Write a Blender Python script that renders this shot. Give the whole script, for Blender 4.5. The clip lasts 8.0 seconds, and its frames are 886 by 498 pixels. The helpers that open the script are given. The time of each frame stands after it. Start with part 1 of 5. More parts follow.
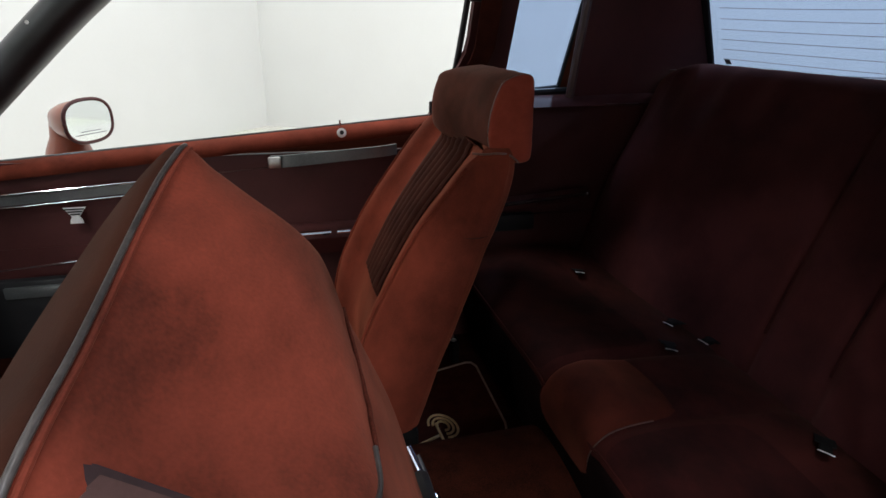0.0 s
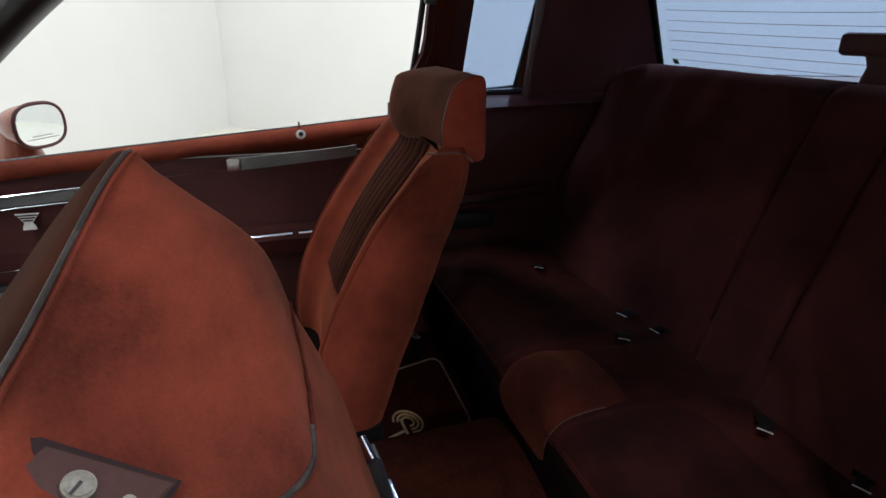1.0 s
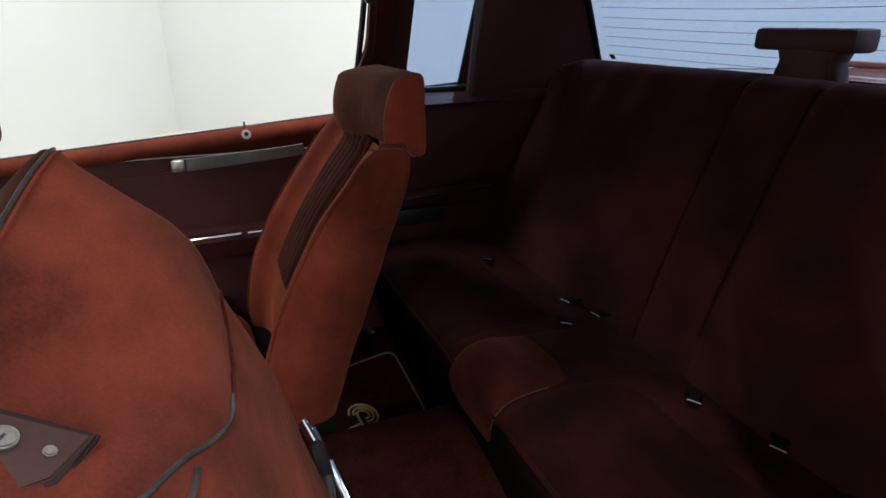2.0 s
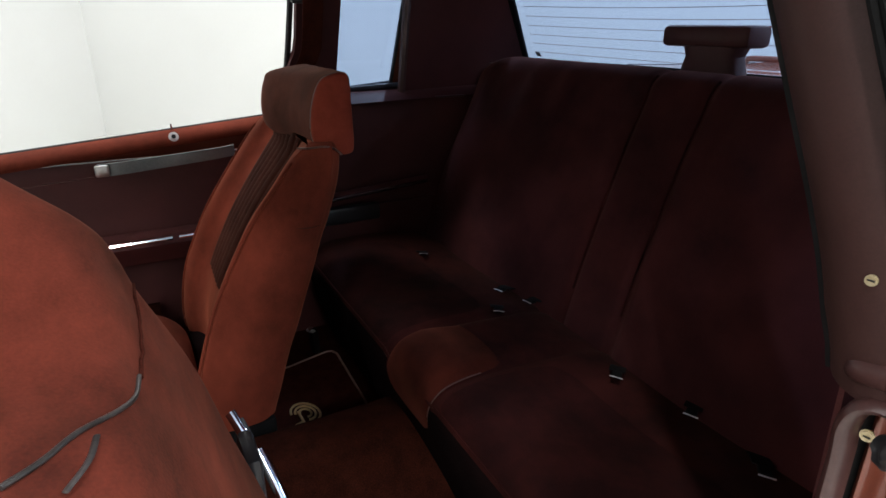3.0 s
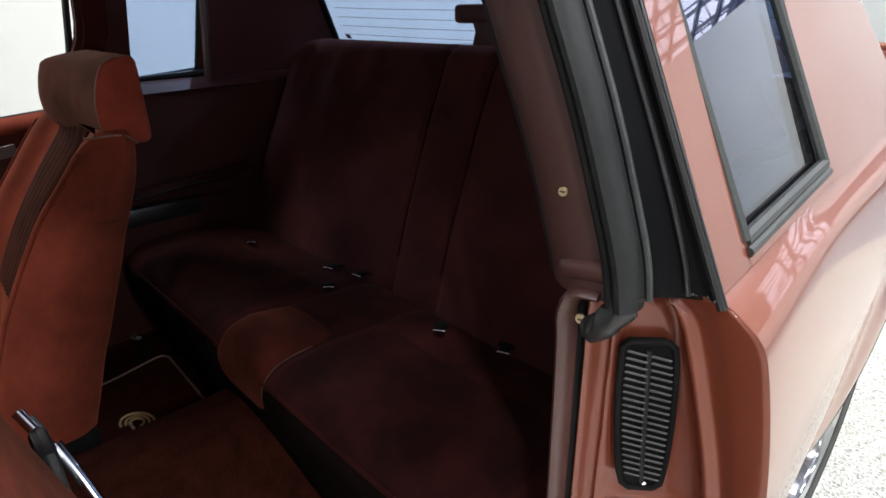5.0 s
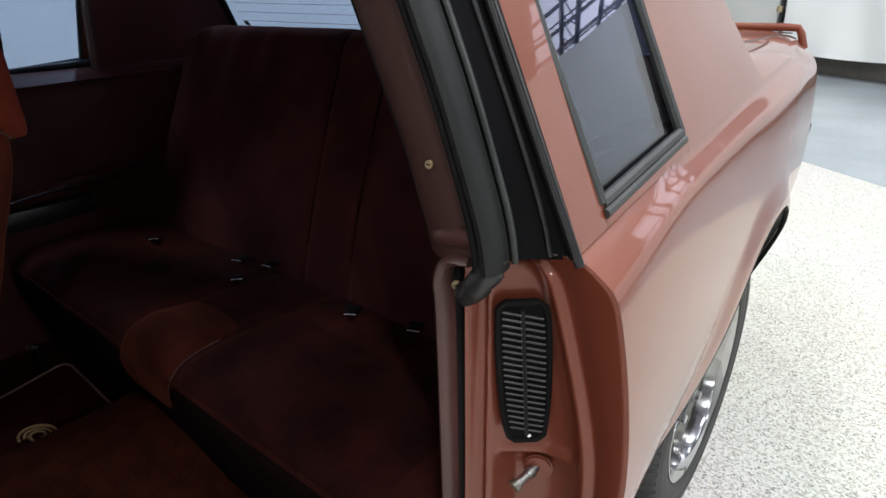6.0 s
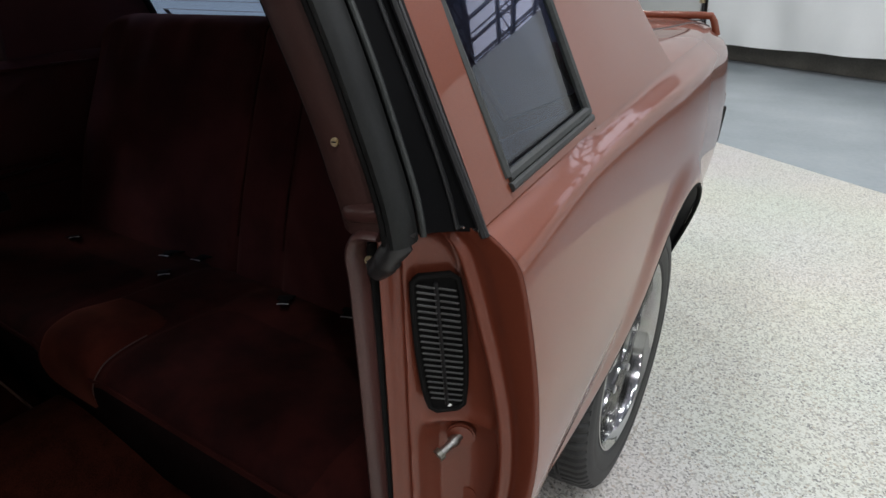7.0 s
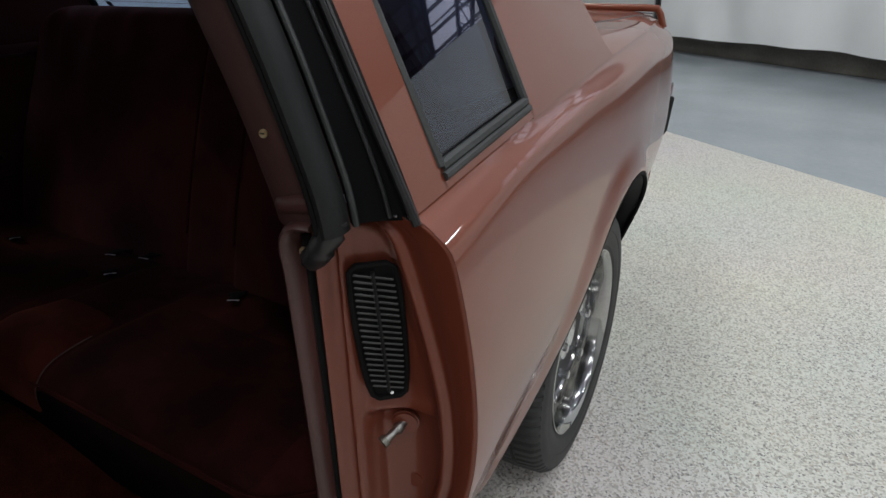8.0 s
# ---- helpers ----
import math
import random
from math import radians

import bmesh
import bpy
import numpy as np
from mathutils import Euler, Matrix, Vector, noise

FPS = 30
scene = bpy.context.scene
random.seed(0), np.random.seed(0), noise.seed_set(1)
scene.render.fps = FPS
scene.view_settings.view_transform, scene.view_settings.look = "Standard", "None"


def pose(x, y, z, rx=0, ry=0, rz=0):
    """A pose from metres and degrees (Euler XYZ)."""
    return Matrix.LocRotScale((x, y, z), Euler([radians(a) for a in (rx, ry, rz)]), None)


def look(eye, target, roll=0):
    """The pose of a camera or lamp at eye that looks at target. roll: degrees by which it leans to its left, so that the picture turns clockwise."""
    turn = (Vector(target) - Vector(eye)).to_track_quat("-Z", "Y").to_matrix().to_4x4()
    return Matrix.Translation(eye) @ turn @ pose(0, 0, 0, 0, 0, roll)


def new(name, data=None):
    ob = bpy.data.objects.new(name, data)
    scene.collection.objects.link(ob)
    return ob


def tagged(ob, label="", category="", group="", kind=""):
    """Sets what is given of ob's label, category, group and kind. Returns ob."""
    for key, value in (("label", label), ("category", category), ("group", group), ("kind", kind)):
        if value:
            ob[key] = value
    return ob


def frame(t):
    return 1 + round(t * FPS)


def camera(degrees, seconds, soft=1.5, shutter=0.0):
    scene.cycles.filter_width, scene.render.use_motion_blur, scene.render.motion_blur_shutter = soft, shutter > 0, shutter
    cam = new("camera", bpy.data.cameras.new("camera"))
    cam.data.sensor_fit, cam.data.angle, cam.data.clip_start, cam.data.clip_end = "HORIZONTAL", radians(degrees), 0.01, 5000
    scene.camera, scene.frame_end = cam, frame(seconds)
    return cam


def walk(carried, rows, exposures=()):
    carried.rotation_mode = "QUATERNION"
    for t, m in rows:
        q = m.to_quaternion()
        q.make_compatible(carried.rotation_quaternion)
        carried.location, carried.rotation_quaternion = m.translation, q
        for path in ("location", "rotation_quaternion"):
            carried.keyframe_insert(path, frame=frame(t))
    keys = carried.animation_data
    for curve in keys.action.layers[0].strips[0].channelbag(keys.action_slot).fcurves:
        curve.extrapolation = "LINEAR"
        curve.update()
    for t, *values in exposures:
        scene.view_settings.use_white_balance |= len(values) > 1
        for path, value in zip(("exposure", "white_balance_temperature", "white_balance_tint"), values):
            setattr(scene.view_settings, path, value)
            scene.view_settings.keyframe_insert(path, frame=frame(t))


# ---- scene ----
import functools

cam = camera(74.7, 8.0)
PATH = [
    (0, (0.775, 0.25, 1.102), (-1.026, 0.737, 0.382), 0.9),
    (0.5, (0.79, 0.255, 1.105), (-0.998, 0.79, 0.387), 1.0),
    (1, (0.803, 0.262, 1.108), (-0.967, 0.851, 0.388), 0.8),
    (1.5, (0.822, 0.27, 1.11), (-0.926, 0.92, 0.386), 0.5),
    (3, (0.884, 0.294, 1.111), (-0.761, 1.168, 0.383), 0.0),
    (3.5, (0.901, 0.301, 1.108), (-0.68, 1.284, 0.377), -0.3),
    (4, (0.919, 0.31, 1.107), (-0.585, 1.401, 0.367), -0.7),
    (4.2, (0.927, 0.313, 1.105), (-0.557, 1.428, 0.361), -0.7),
    (5.3, (0.977, 0.32, 1.093), (-0.299, 1.649, 0.316), -0.8),
    (5.5, (0.985, 0.324, 1.094), (-0.25, 1.685, 0.306), -0.9),
    (6, (1.009, 0.329, 1.09), (-0.143, 1.753, 0.285), -1.0),
    (6.5, (1.033, 0.33, 1.088), (-0.01, 1.825, 0.265), -1.0),
    (7, (1.045, 0.331, 1.082), (0.047, 1.852, 0.251), -0.8),
    (7.5, (1.063, 0.337, 1.082), (0.098, 1.875, 0.243), -0.8),
    (8, (1.074, 0.337, 1.081), (0.18, 1.91, 0.23), -0.6),
]
walk(cam, [(t, look(eye, target, roll)) for t, eye, target, roll in PATH],
     exposures=[(0, 0.66), (1.7, 0.68), (3.2, 0.84), (3.7, 0.93), (4.2, 0.98), (5.4, 0.64), (6.5, -0.02), (7.2, -0.48), (8, -0.75)])

# ---- world, lamps ----
world = bpy.data.worlds.new("world")
scene.world = world
world.use_nodes = True
world.node_tree.nodes["Background"].inputs[0].default_value = (0.75, 0.82, 0.9, 1)
world.node_tree.nodes["Background"].inputs[1].default_value = 0.15

ROOM = pose(0, 0, 0, 0, 0, -36.9)      # the hall stands askew to the car


def hall(u, v, z):
    return ROOM @ Vector((u, v, z))


LAMPS = [(u, v) for v in (-2.2, 0.6, 3.4, 6.2) for u in (-6.8, -3.4, -0.6, 2.2, 5.0)]
for u, v in LAMPS:
    data = bpy.data.lights.new("lamp_light", "AREA")
    data.shape, data.size, data.size_y, data.energy = "RECTANGLE", 0.9, 0.05, 42
    data.color = (0.95, 0.98, 1.0)
    ob = new("lamp_light", data)
    ob.matrix_world = Matrix.Translation(hall(u, v, 4.0)) @ pose(0, 0, 0, 0, 0, -36.9)
# added fill lights over the rear lamp rows, to brighten the ceiling
for u, v in [(u, v) for u, v in LAMPS if v > 3]:
    data = bpy.data.lights.new("ceiling_fill", "AREA")
    data.shape, data.size, data.size_y, data.energy = "RECTANGLE", 1.1, 0.3, 20
    data.color = (0.90, 0.93, 1.0)
    ob = new("ceiling_fill", data)
    ob.matrix_world = Matrix.Translation(hall(u, v, 4.08)) @ pose(0, 0, 0, 180, 0, -36.9)


# ---- materials ----
def material(name, color, rough=0.6, metal=0.0, coat=0.0, sheen=0.0, spec=0.5):
    m = bpy.data.materials.new(name)
    m.use_nodes = True
    b = m.node_tree.nodes["Principled BSDF"]
    b.inputs["Base Color"].default_value = (*color, 1)
    b.inputs["Roughness"].default_value = rough
    b.inputs["Metallic"].default_value = metal
    b.inputs["Coat Weight"].default_value = coat
    b.inputs["Coat Roughness"].default_value = 0.04
    b.inputs["Sheen Weight"].default_value = sheen
    b.inputs["Specular IOR Level"].default_value = spec
    return m


def node(m, kind, **values):
    n = m.node_tree.nodes.new(kind)
    for key, value in values.items():
        n.inputs[key].default_value = value
    return n


def link(m, a, out, b, inp):
    m.node_tree.links.new(a.outputs[out], b.inputs[inp])


def vary(m, dark, light, scale=8.0, fine=120.0, bump=0.15, dist=0.002, fine_mix=0.35, low=0.35, high=0.68, detail=4.0, rough=0.5, stretch=None):
    """Two scales of noise between two colours, and a fine relief."""
    b = m.node_tree.nodes["Principled BSDF"]
    co = node(m, "ShaderNodeTexCoord")
    big = node(m, "ShaderNodeTexNoise", Scale=scale, Detail=detail, Roughness=rough)
    small = node(m, "ShaderNodeTexNoise", Scale=fine, Detail=3.0)
    if stretch:
        shape = node(m, "ShaderNodeMapping", Scale=stretch, Rotation=(0.3, 0.4, 0.5))
        link(m, co, "Object", shape, "Vector")
        link(m, shape, "Vector", big, "Vector")
    else:
        link(m, co, "Object", big, "Vector")
    link(m, co, "Object", small, "Vector")
    mix = m.node_tree.nodes.new("ShaderNodeMix")
    mix.inputs[0].default_value = fine_mix
    link(m, big, "Fac", mix, 2)
    link(m, small, "Fac", mix, 3)
    ramp = m.node_tree.nodes.new("ShaderNodeValToRGB")
    ramp.color_ramp.elements[0].position, ramp.color_ramp.elements[0].color = low, (*dark, 1)
    ramp.color_ramp.elements[1].position, ramp.color_ramp.elements[1].color = high, (*light, 1)
    link(m, mix, 0, ramp, "Fac")
    link(m, ramp, "Color", b, "Base Color")
    if bump:
        bp = node(m, "ShaderNodeBump", Strength=bump, Distance=dist)
        link(m, small, "Fac", bp, "Height")
        link(m, bp, "Normal", b, "Normal")
    return m


def velour(name, dark, light, sheen=0.5, tint=(0.9, 0.35, 0.22), scale=9.0, low=0.36, high=0.63, stretch=None):
    m = material(name, light, 0.95, sheen=sheen, spec=0.1)
    b = m.node_tree.nodes["Principled BSDF"]
    b.inputs["Sheen Roughness"].default_value = 0.45
    b.inputs["Sheen Tint"].default_value = (*tint, 1)
    return vary(m, dark, light, scale, 520.0, 0.30, 0.0007, 0.11, low, high, 6.0, 0.60, stretch)


M = {}
M["velour"] = velour("seat_velour", (0.072, 0.0145, 0.0080), (0.200, 0.0390, 0.0215), 0.16, (0.9, 0.34, 0.22), 12.0, 0.28, 0.72)
M["velour_worn"] = velour("worn_seat_velour", (0.032, 0.0074, 0.0048), (0.182, 0.0350, 0.0200), 0.12, (0.9, 0.34, 0.22), 9.0, 0.37, 0.63, (0.6, 1.0, 1.2))
M["velour_seat"] = velour("passenger_seat_velour", (0.078, 0.0162, 0.0094), (0.245, 0.0465, 0.0250), 0.30, (1.0, 0.32, 0.16), 8.0, 0.33, 0.64, (1.0, 0.8, 0.6))
M["velour_red"] = velour("red_side_velour", (0.20, 0.034, 0.020), (0.34, 0.062, 0.036), 0.35, (0.95, 0.34, 0.22))
# Insert brown darkened further for the shade on the tipped seat's top
M["velour_strip_shade"] = velour("shaded_velour", (0.016, 0.0052, 0.0030), (0.036, 0.0112, 0.0062), 0.04, (0.6, 0.35, 0.25))
M["velour_head"] = velour("headrest_velour", (0.055, 0.0150, 0.0095), (0.125, 0.031, 0.0185), 0.22, (0.7, 0.35, 0.25))
M["velour_insert"] = velour("insert_velour", (0.038, 0.0115, 0.0075), (0.080, 0.0245, 0.0155), 0.06, (0.6, 0.35, 0.25))
# Bench velours: the seat velour darkened for the dim rear of the cabin
M["velour_rear_shade"] = velour("shaded_bench_velour", (0.016, 0.0035, 0.0034), (0.047, 0.0095, 0.0078), 0.06, (0.7, 0.3, 0.2))
M["velour_bench_shade"] = velour("shaded_insert_velour", (0.010, 0.0024, 0.0026), (0.034, 0.0069, 0.0061), 0.04, (0.7, 0.3, 0.2))
M["piping"] = vary(material("piping_vinyl", (0.14, 0.06, 0.045), 0.4), (0.10, 0.042, 0.03), (0.19, 0.09, 0.07), 30, 300)
M["dim_piping"] = vary(material("dark_piping_vinyl", (0.07, 0.03, 0.022), 0.5), (0.05, 0.02, 0.015), (0.10, 0.045, 0.035), 30, 300)
M["grey_piping"] = vary(material("grey_piping_vinyl", (0.09, 0.08, 0.075), 0.35), (0.020, 0.018, 0.017), (0.068, 0.060, 0.057), 40, 300)
M["maroon"] = vary(material("maroon_plastic", (0.06, 0.015, 0.013), 0.5, spec=0.3), (0.054, 0.0145, 0.0140), (0.092, 0.0255, 0.0240), 6, 500, 0.12, 0.0004)
M["maroon_light"] = vary(material("faded_maroon_plastic", (0.09, 0.04, 0.034), 0.4), (0.046, 0.0185, 0.0165), (0.078, 0.034, 0.030), 7, 400, 0.12, 0.0004)
# Out of view; made paler than its maroon to bounce light into the cabin
M["headliner"] = vary(material("headliner_cloth", (0.17, 0.09, 0.08), 0.95), (0.14, 0.072, 0.066), (0.20, 0.105, 0.096), 8, 400, 0.3, 0.0008)
M["pillar_brown"] = vary(material("pillar_brown_plastic", (0.04, 0.017, 0.015), 0.55, spec=0.25), (0.031, 0.0128, 0.0110), (0.052, 0.0225, 0.0195), 6, 500, 0.12, 0.0004)
M["guide_shade"] = vary(material("shaded_maroon_plastic", (0.02, 0.008, 0.009), 0.6, spec=0.2), (0.014, 0.0058, 0.0066), (0.024, 0.0100, 0.0110), 8, 400, 0.1, 0.0003)
# Bench velour lightened for the light that falls on the raised centre
M["velour_centre_lit"] = velour("lit_bench_velour", (0.026, 0.0053, 0.0032), (0.068, 0.0130, 0.0074), 0.14, (0.9, 0.26, 0.16))
# Backrest: same bench cloth with less of that shade in its colour
M["velour_back_shade"] = velour("shaded_back_velour", (0.026, 0.0066, 0.0072), (0.062, 0.0148, 0.0148), 0.14, (0.8, 0.35, 0.3), 6.0)
# Near-black stand-in for the deep shade under the bench edge and seat back
M["under_shade"] = vary(material("under_shade_cloth", (0.008, 0.004, 0.004), 1.0, spec=0.05), (0.005, 0.0022, 0.0022), (0.013, 0.0060, 0.0058), 12, 500, 0.4, 0.001)
M["gloss_edge"] = material("glossy_dark_edge", (0.03, 0.02, 0.02), 0.14, spec=0.9)
M["binding"] = vary(material("tan_binding", (0.3, 0.18, 0.13), 0.5), (0.24, 0.14, 0.10), (0.38, 0.24, 0.18), 40, 400)
M["carpet"] = vary(material("maroon_carpet", (0.12, 0.03, 0.018), 1.0, spec=0.05), (0.017, 0.0044, 0.0028), (0.060, 0.0145, 0.0082), 30, 500, 0.8, 0.003, 0.6)
M["mat"] = vary(material("dark_mat_pile", (0.05, 0.012, 0.008), 1.0, spec=0.05), (0.034, 0.008, 0.005), (0.095, 0.022, 0.014), 40, 600, 0.7, 0.002, 0.6)
M["gold"] = vary(material("gold_thread", (0.6, 0.36, 0.14), 0.5), (0.62, 0.38, 0.14), (0.85, 0.56, 0.27), 100, 900, 0.5, 0.001)
M["black_plastic"] = vary(material("black_plastic", (0.012, 0.012, 0.013), 0.4), (0.009, 0.009, 0.010), (0.02, 0.02, 0.022), 12, 400, 0.1, 0.0004)
M["black_gloss"] = vary(material("black_trim", (0.004, 0.004, 0.0045), 0.5, spec=0.06), (0.003, 0.003, 0.0035), (0.006, 0.006, 0.007), 10, 300, 0.05, 0.0003)
M["matte_black"] = vary(material("matte_black_rubber", (0.008, 0.008, 0.008), 0.85, spec=0.12), (0.006, 0.006, 0.006), (0.012, 0.011, 0.011), 20, 300, 0.1, 0.0004)
M["rubber"] = vary(material("grey_rubber", (0.026, 0.028, 0.028), 0.5), (0.017, 0.019, 0.019), (0.042, 0.045, 0.044), 14, 250, 0.2, 0.0006)
M["strip_rubber"] = vary(material("strip_rubber", (0.012, 0.013, 0.013), 0.5, spec=0.28), (0.006, 0.0065, 0.0065), (0.014, 0.0150, 0.0148), 14, 250, 0.25, 0.0008)
M["tyre"] = vary(material("tyre_rubber", (0.022, 0.022, 0.023), 0.62), (0.016, 0.016, 0.017), (0.034, 0.034, 0.034), 14, 200, 0.2, 0.0008)
M["chrome"] = material("chrome", (0.82, 0.83, 0.85), 0.07, 1.0)
M["wheel_chrome"] = material("polished_wheel_metal", (0.50, 0.50, 0.49), 0.10, 1.0)
M["dull_steel"] = vary(material("dull_steel", (0.28, 0.27, 0.24), 0.45, 0.9), (0.20, 0.19, 0.165), (0.34, 0.33, 0.29), 200, 700, 0.2, 0.0003)
# Near-white, hardly metallic: the bright reflection of chrome put into the colour
M["chrome_glint"] = vary(material("chrome_glint_white", (0.86, 0.85, 0.84), 0.38, 0.1), (0.78, 0.77, 0.76), (0.92, 0.91, 0.90), 60, 500, 0.05, 0.0002)
M["brushed"] = vary(material("brushed_metal", (0.5, 0.49, 0.47), 0.35, 1.0), (0.40, 0.39, 0.37), (0.6, 0.59, 0.57), 30, 300, 0.1, 0.0003)
M["brass"] = vary(material("yellow_zinc", (0.6, 0.5, 0.32), 0.35, 1.0), (0.42, 0.34, 0.2), (0.66, 0.56, 0.38), 200, 700, 0.2, 0.0003)
M["band"] = vary(material("grey_band", (0.16, 0.17, 0.17), 0.3, 0.5), (0.12, 0.13, 0.13), (0.2, 0.21, 0.21), 10, 300, 0.05, 0.0003)
M["slat"] = vary(material("grey_slat_plastic", (0.08, 0.08, 0.08), 0.4), (0.08, 0.08, 0.08), (0.14, 0.14, 0.14), 30, 300, 0.05, 0.0003)
M["caption"] = material("grey_etching", (0.3, 0.3, 0.3), 0.6)
M["lens"] = material("dark_lens", (0.02, 0.012, 0.012), 0.15)
M["red_lens"] = material("red_lens", (0.25, 0.01, 0.01), 0.15)


def paint(name, color, flake, coat, ior, metal, rough):
    m = material(name, color, rough, metal, coat=coat)
    m.node_tree.nodes["Principled BSDF"].inputs["Coat Roughness"].default_value = 0.03
    m.node_tree.nodes["Principled BSDF"].inputs["Coat IOR"].default_value = ior
    b = m.node_tree.nodes["Principled BSDF"]
    co = node(m, "ShaderNodeTexCoord")
    vor = node(m, "ShaderNodeTexVoronoi", Scale=1800.0)
    big = node(m, "ShaderNodeTexNoise", Scale=1.3, Detail=3.0)
    link(m, co, "Object", vor, "Vector")
    link(m, co, "Object", big, "Vector")
    ramp = m.node_tree.nodes.new("ShaderNodeValToRGB")
    ramp.color_ramp.elements[0].color = (*color, 1)
    ramp.color_ramp.elements[1].color = (*flake, 1)
    mix = m.node_tree.nodes.new("ShaderNodeMix")
    mix.inputs[0].default_value = 0.3
    link(m, vor, "Color", mix, 2)
    link(m, big, "Fac", mix, 3)
    link(m, mix, 0, ramp, "Fac")
    link(m, ramp, "Color", b, "Base Color")
    wav = node(m, "ShaderNodeTexNoise", Scale=35.0, Detail=1.0)
    link(m, co, "Object", wav, "Vector")
    bp = node(m, "ShaderNodeBump", Strength=0.03, Distance=0.002)
    link(m, wav, "Fac", bp, "Height")
    link(m, bp, "Normal", b, "Coat Normal")
    return m


M["paint"] = paint("copper_paint", (0.184, 0.043, 0.0185), (0.246, 0.064, 0.0300), 0.78, 1.5, 0.22, 0.45)
M["jamb"] = paint("jamb_paint", (0.150, 0.0315, 0.0155), (0.205, 0.0490, 0.0250), 0.5, 1.45, 0.25, 0.40)


def glass(name, tint, gloss=0.04):
    m = bpy.data.materials.new(name)
    m.use_nodes = True
    t = m.node_tree
    t.nodes.clear()
    out = t.nodes.new("ShaderNodeOutputMaterial")
    clear = t.nodes.new("ShaderNodeBsdfTransparent")
    clear.inputs[0].default_value = (*tint, 1)
    shine = t.nodes.new("ShaderNodeBsdfGlossy")
    shine.inputs["Roughness"].default_value = 0.02
    face = t.nodes.new("ShaderNodeLayerWeight")
    face.inputs["Blend"].default_value = 0.5
    power = t.nodes.new("ShaderNodeMath")
    power.operation = "POWER"
    power.inputs[1].default_value = 4.0
    link(m, face, "Facing", power, 0)
    fres = t.nodes.new("ShaderNodeMath")
    fres.operation = "MULTIPLY_ADD"
    fres.inputs[1].default_value, fres.inputs[2].default_value = 0.95, gloss
    link(m, power, 0, fres, 0)
    mix = t.nodes.new("ShaderNodeMixShader")
    link(m, fres, 0, mix, 0)
    link(m, clear, 0, mix, 1)
    link(m, shine, 0, mix, 2)
    link(m, mix, 0, out, 0)
    return m


M["glass"] = glass("clear_glass", (0.93, 0.96, 0.95))
M["tint"] = glass("blue_tint_glass", (0.62, 0.71, 0.86), 0.055)
hot = bpy.data.materials.new("added_glow_panel")
hot.use_nodes = True
hot.node_tree.nodes["Principled BSDF"].inputs["Base Color"].default_value = (0.6, 0.6, 0.66, 1)
hot.node_tree.nodes["Principled BSDF"].inputs["Emission Color"].default_value = (0.86, 0.85, 1.0, 1)
hot.node_tree.nodes["Principled BSDF"].inputs["Emission Strength"].default_value = 2.2
M["added_glow"] = hot
M["mirror"] = material("mirror_glass", (0.8, 0.82, 0.82), 0.03, 1.0)


def wall_white(name, a, b, scale):
    return vary(material(name, b, 0.9), a, b, scale, 60, 0.1, 0.002, 0.15)


M["white_wall"] = wall_white("white_painted_wall", (0.585, 0.585, 0.562), (0.635, 0.635, 0.612), 0.6)
M["curtain"] = wall_white("white_cloth", (0.72, 0.72, 0.71), (0.80, 0.80, 0.79), 1.2)
M["base"] = vary(material("grey_brown_base", (0.2, 0.18, 0.15), 0.7), (0.085, 0.078, 0.066), (0.17, 0.155, 0.135), 2, 40, 0.2)
M["ceiling"] = vary(material("grey_ceiling", (0.5, 0.5, 0.58), 0.9), (0.40, 0.40, 0.48), (0.56, 0.56, 0.64), 1, 20, 0.2)
M["steel"] = vary(material("painted_steel", (0.20, 0.21, 0.25), 0.6), (0.15, 0.16, 0.19), (0.27, 0.28, 0.32), 3, 60, 0.1)
M["grey_floor"] = vary(material("grey_floor_paint", (0.33, 0.37, 0.39), 0.22), (0.27, 0.31, 0.33), (0.38, 0.42, 0.44), 0.9, 30, 0.05, 0.001, 0.2)


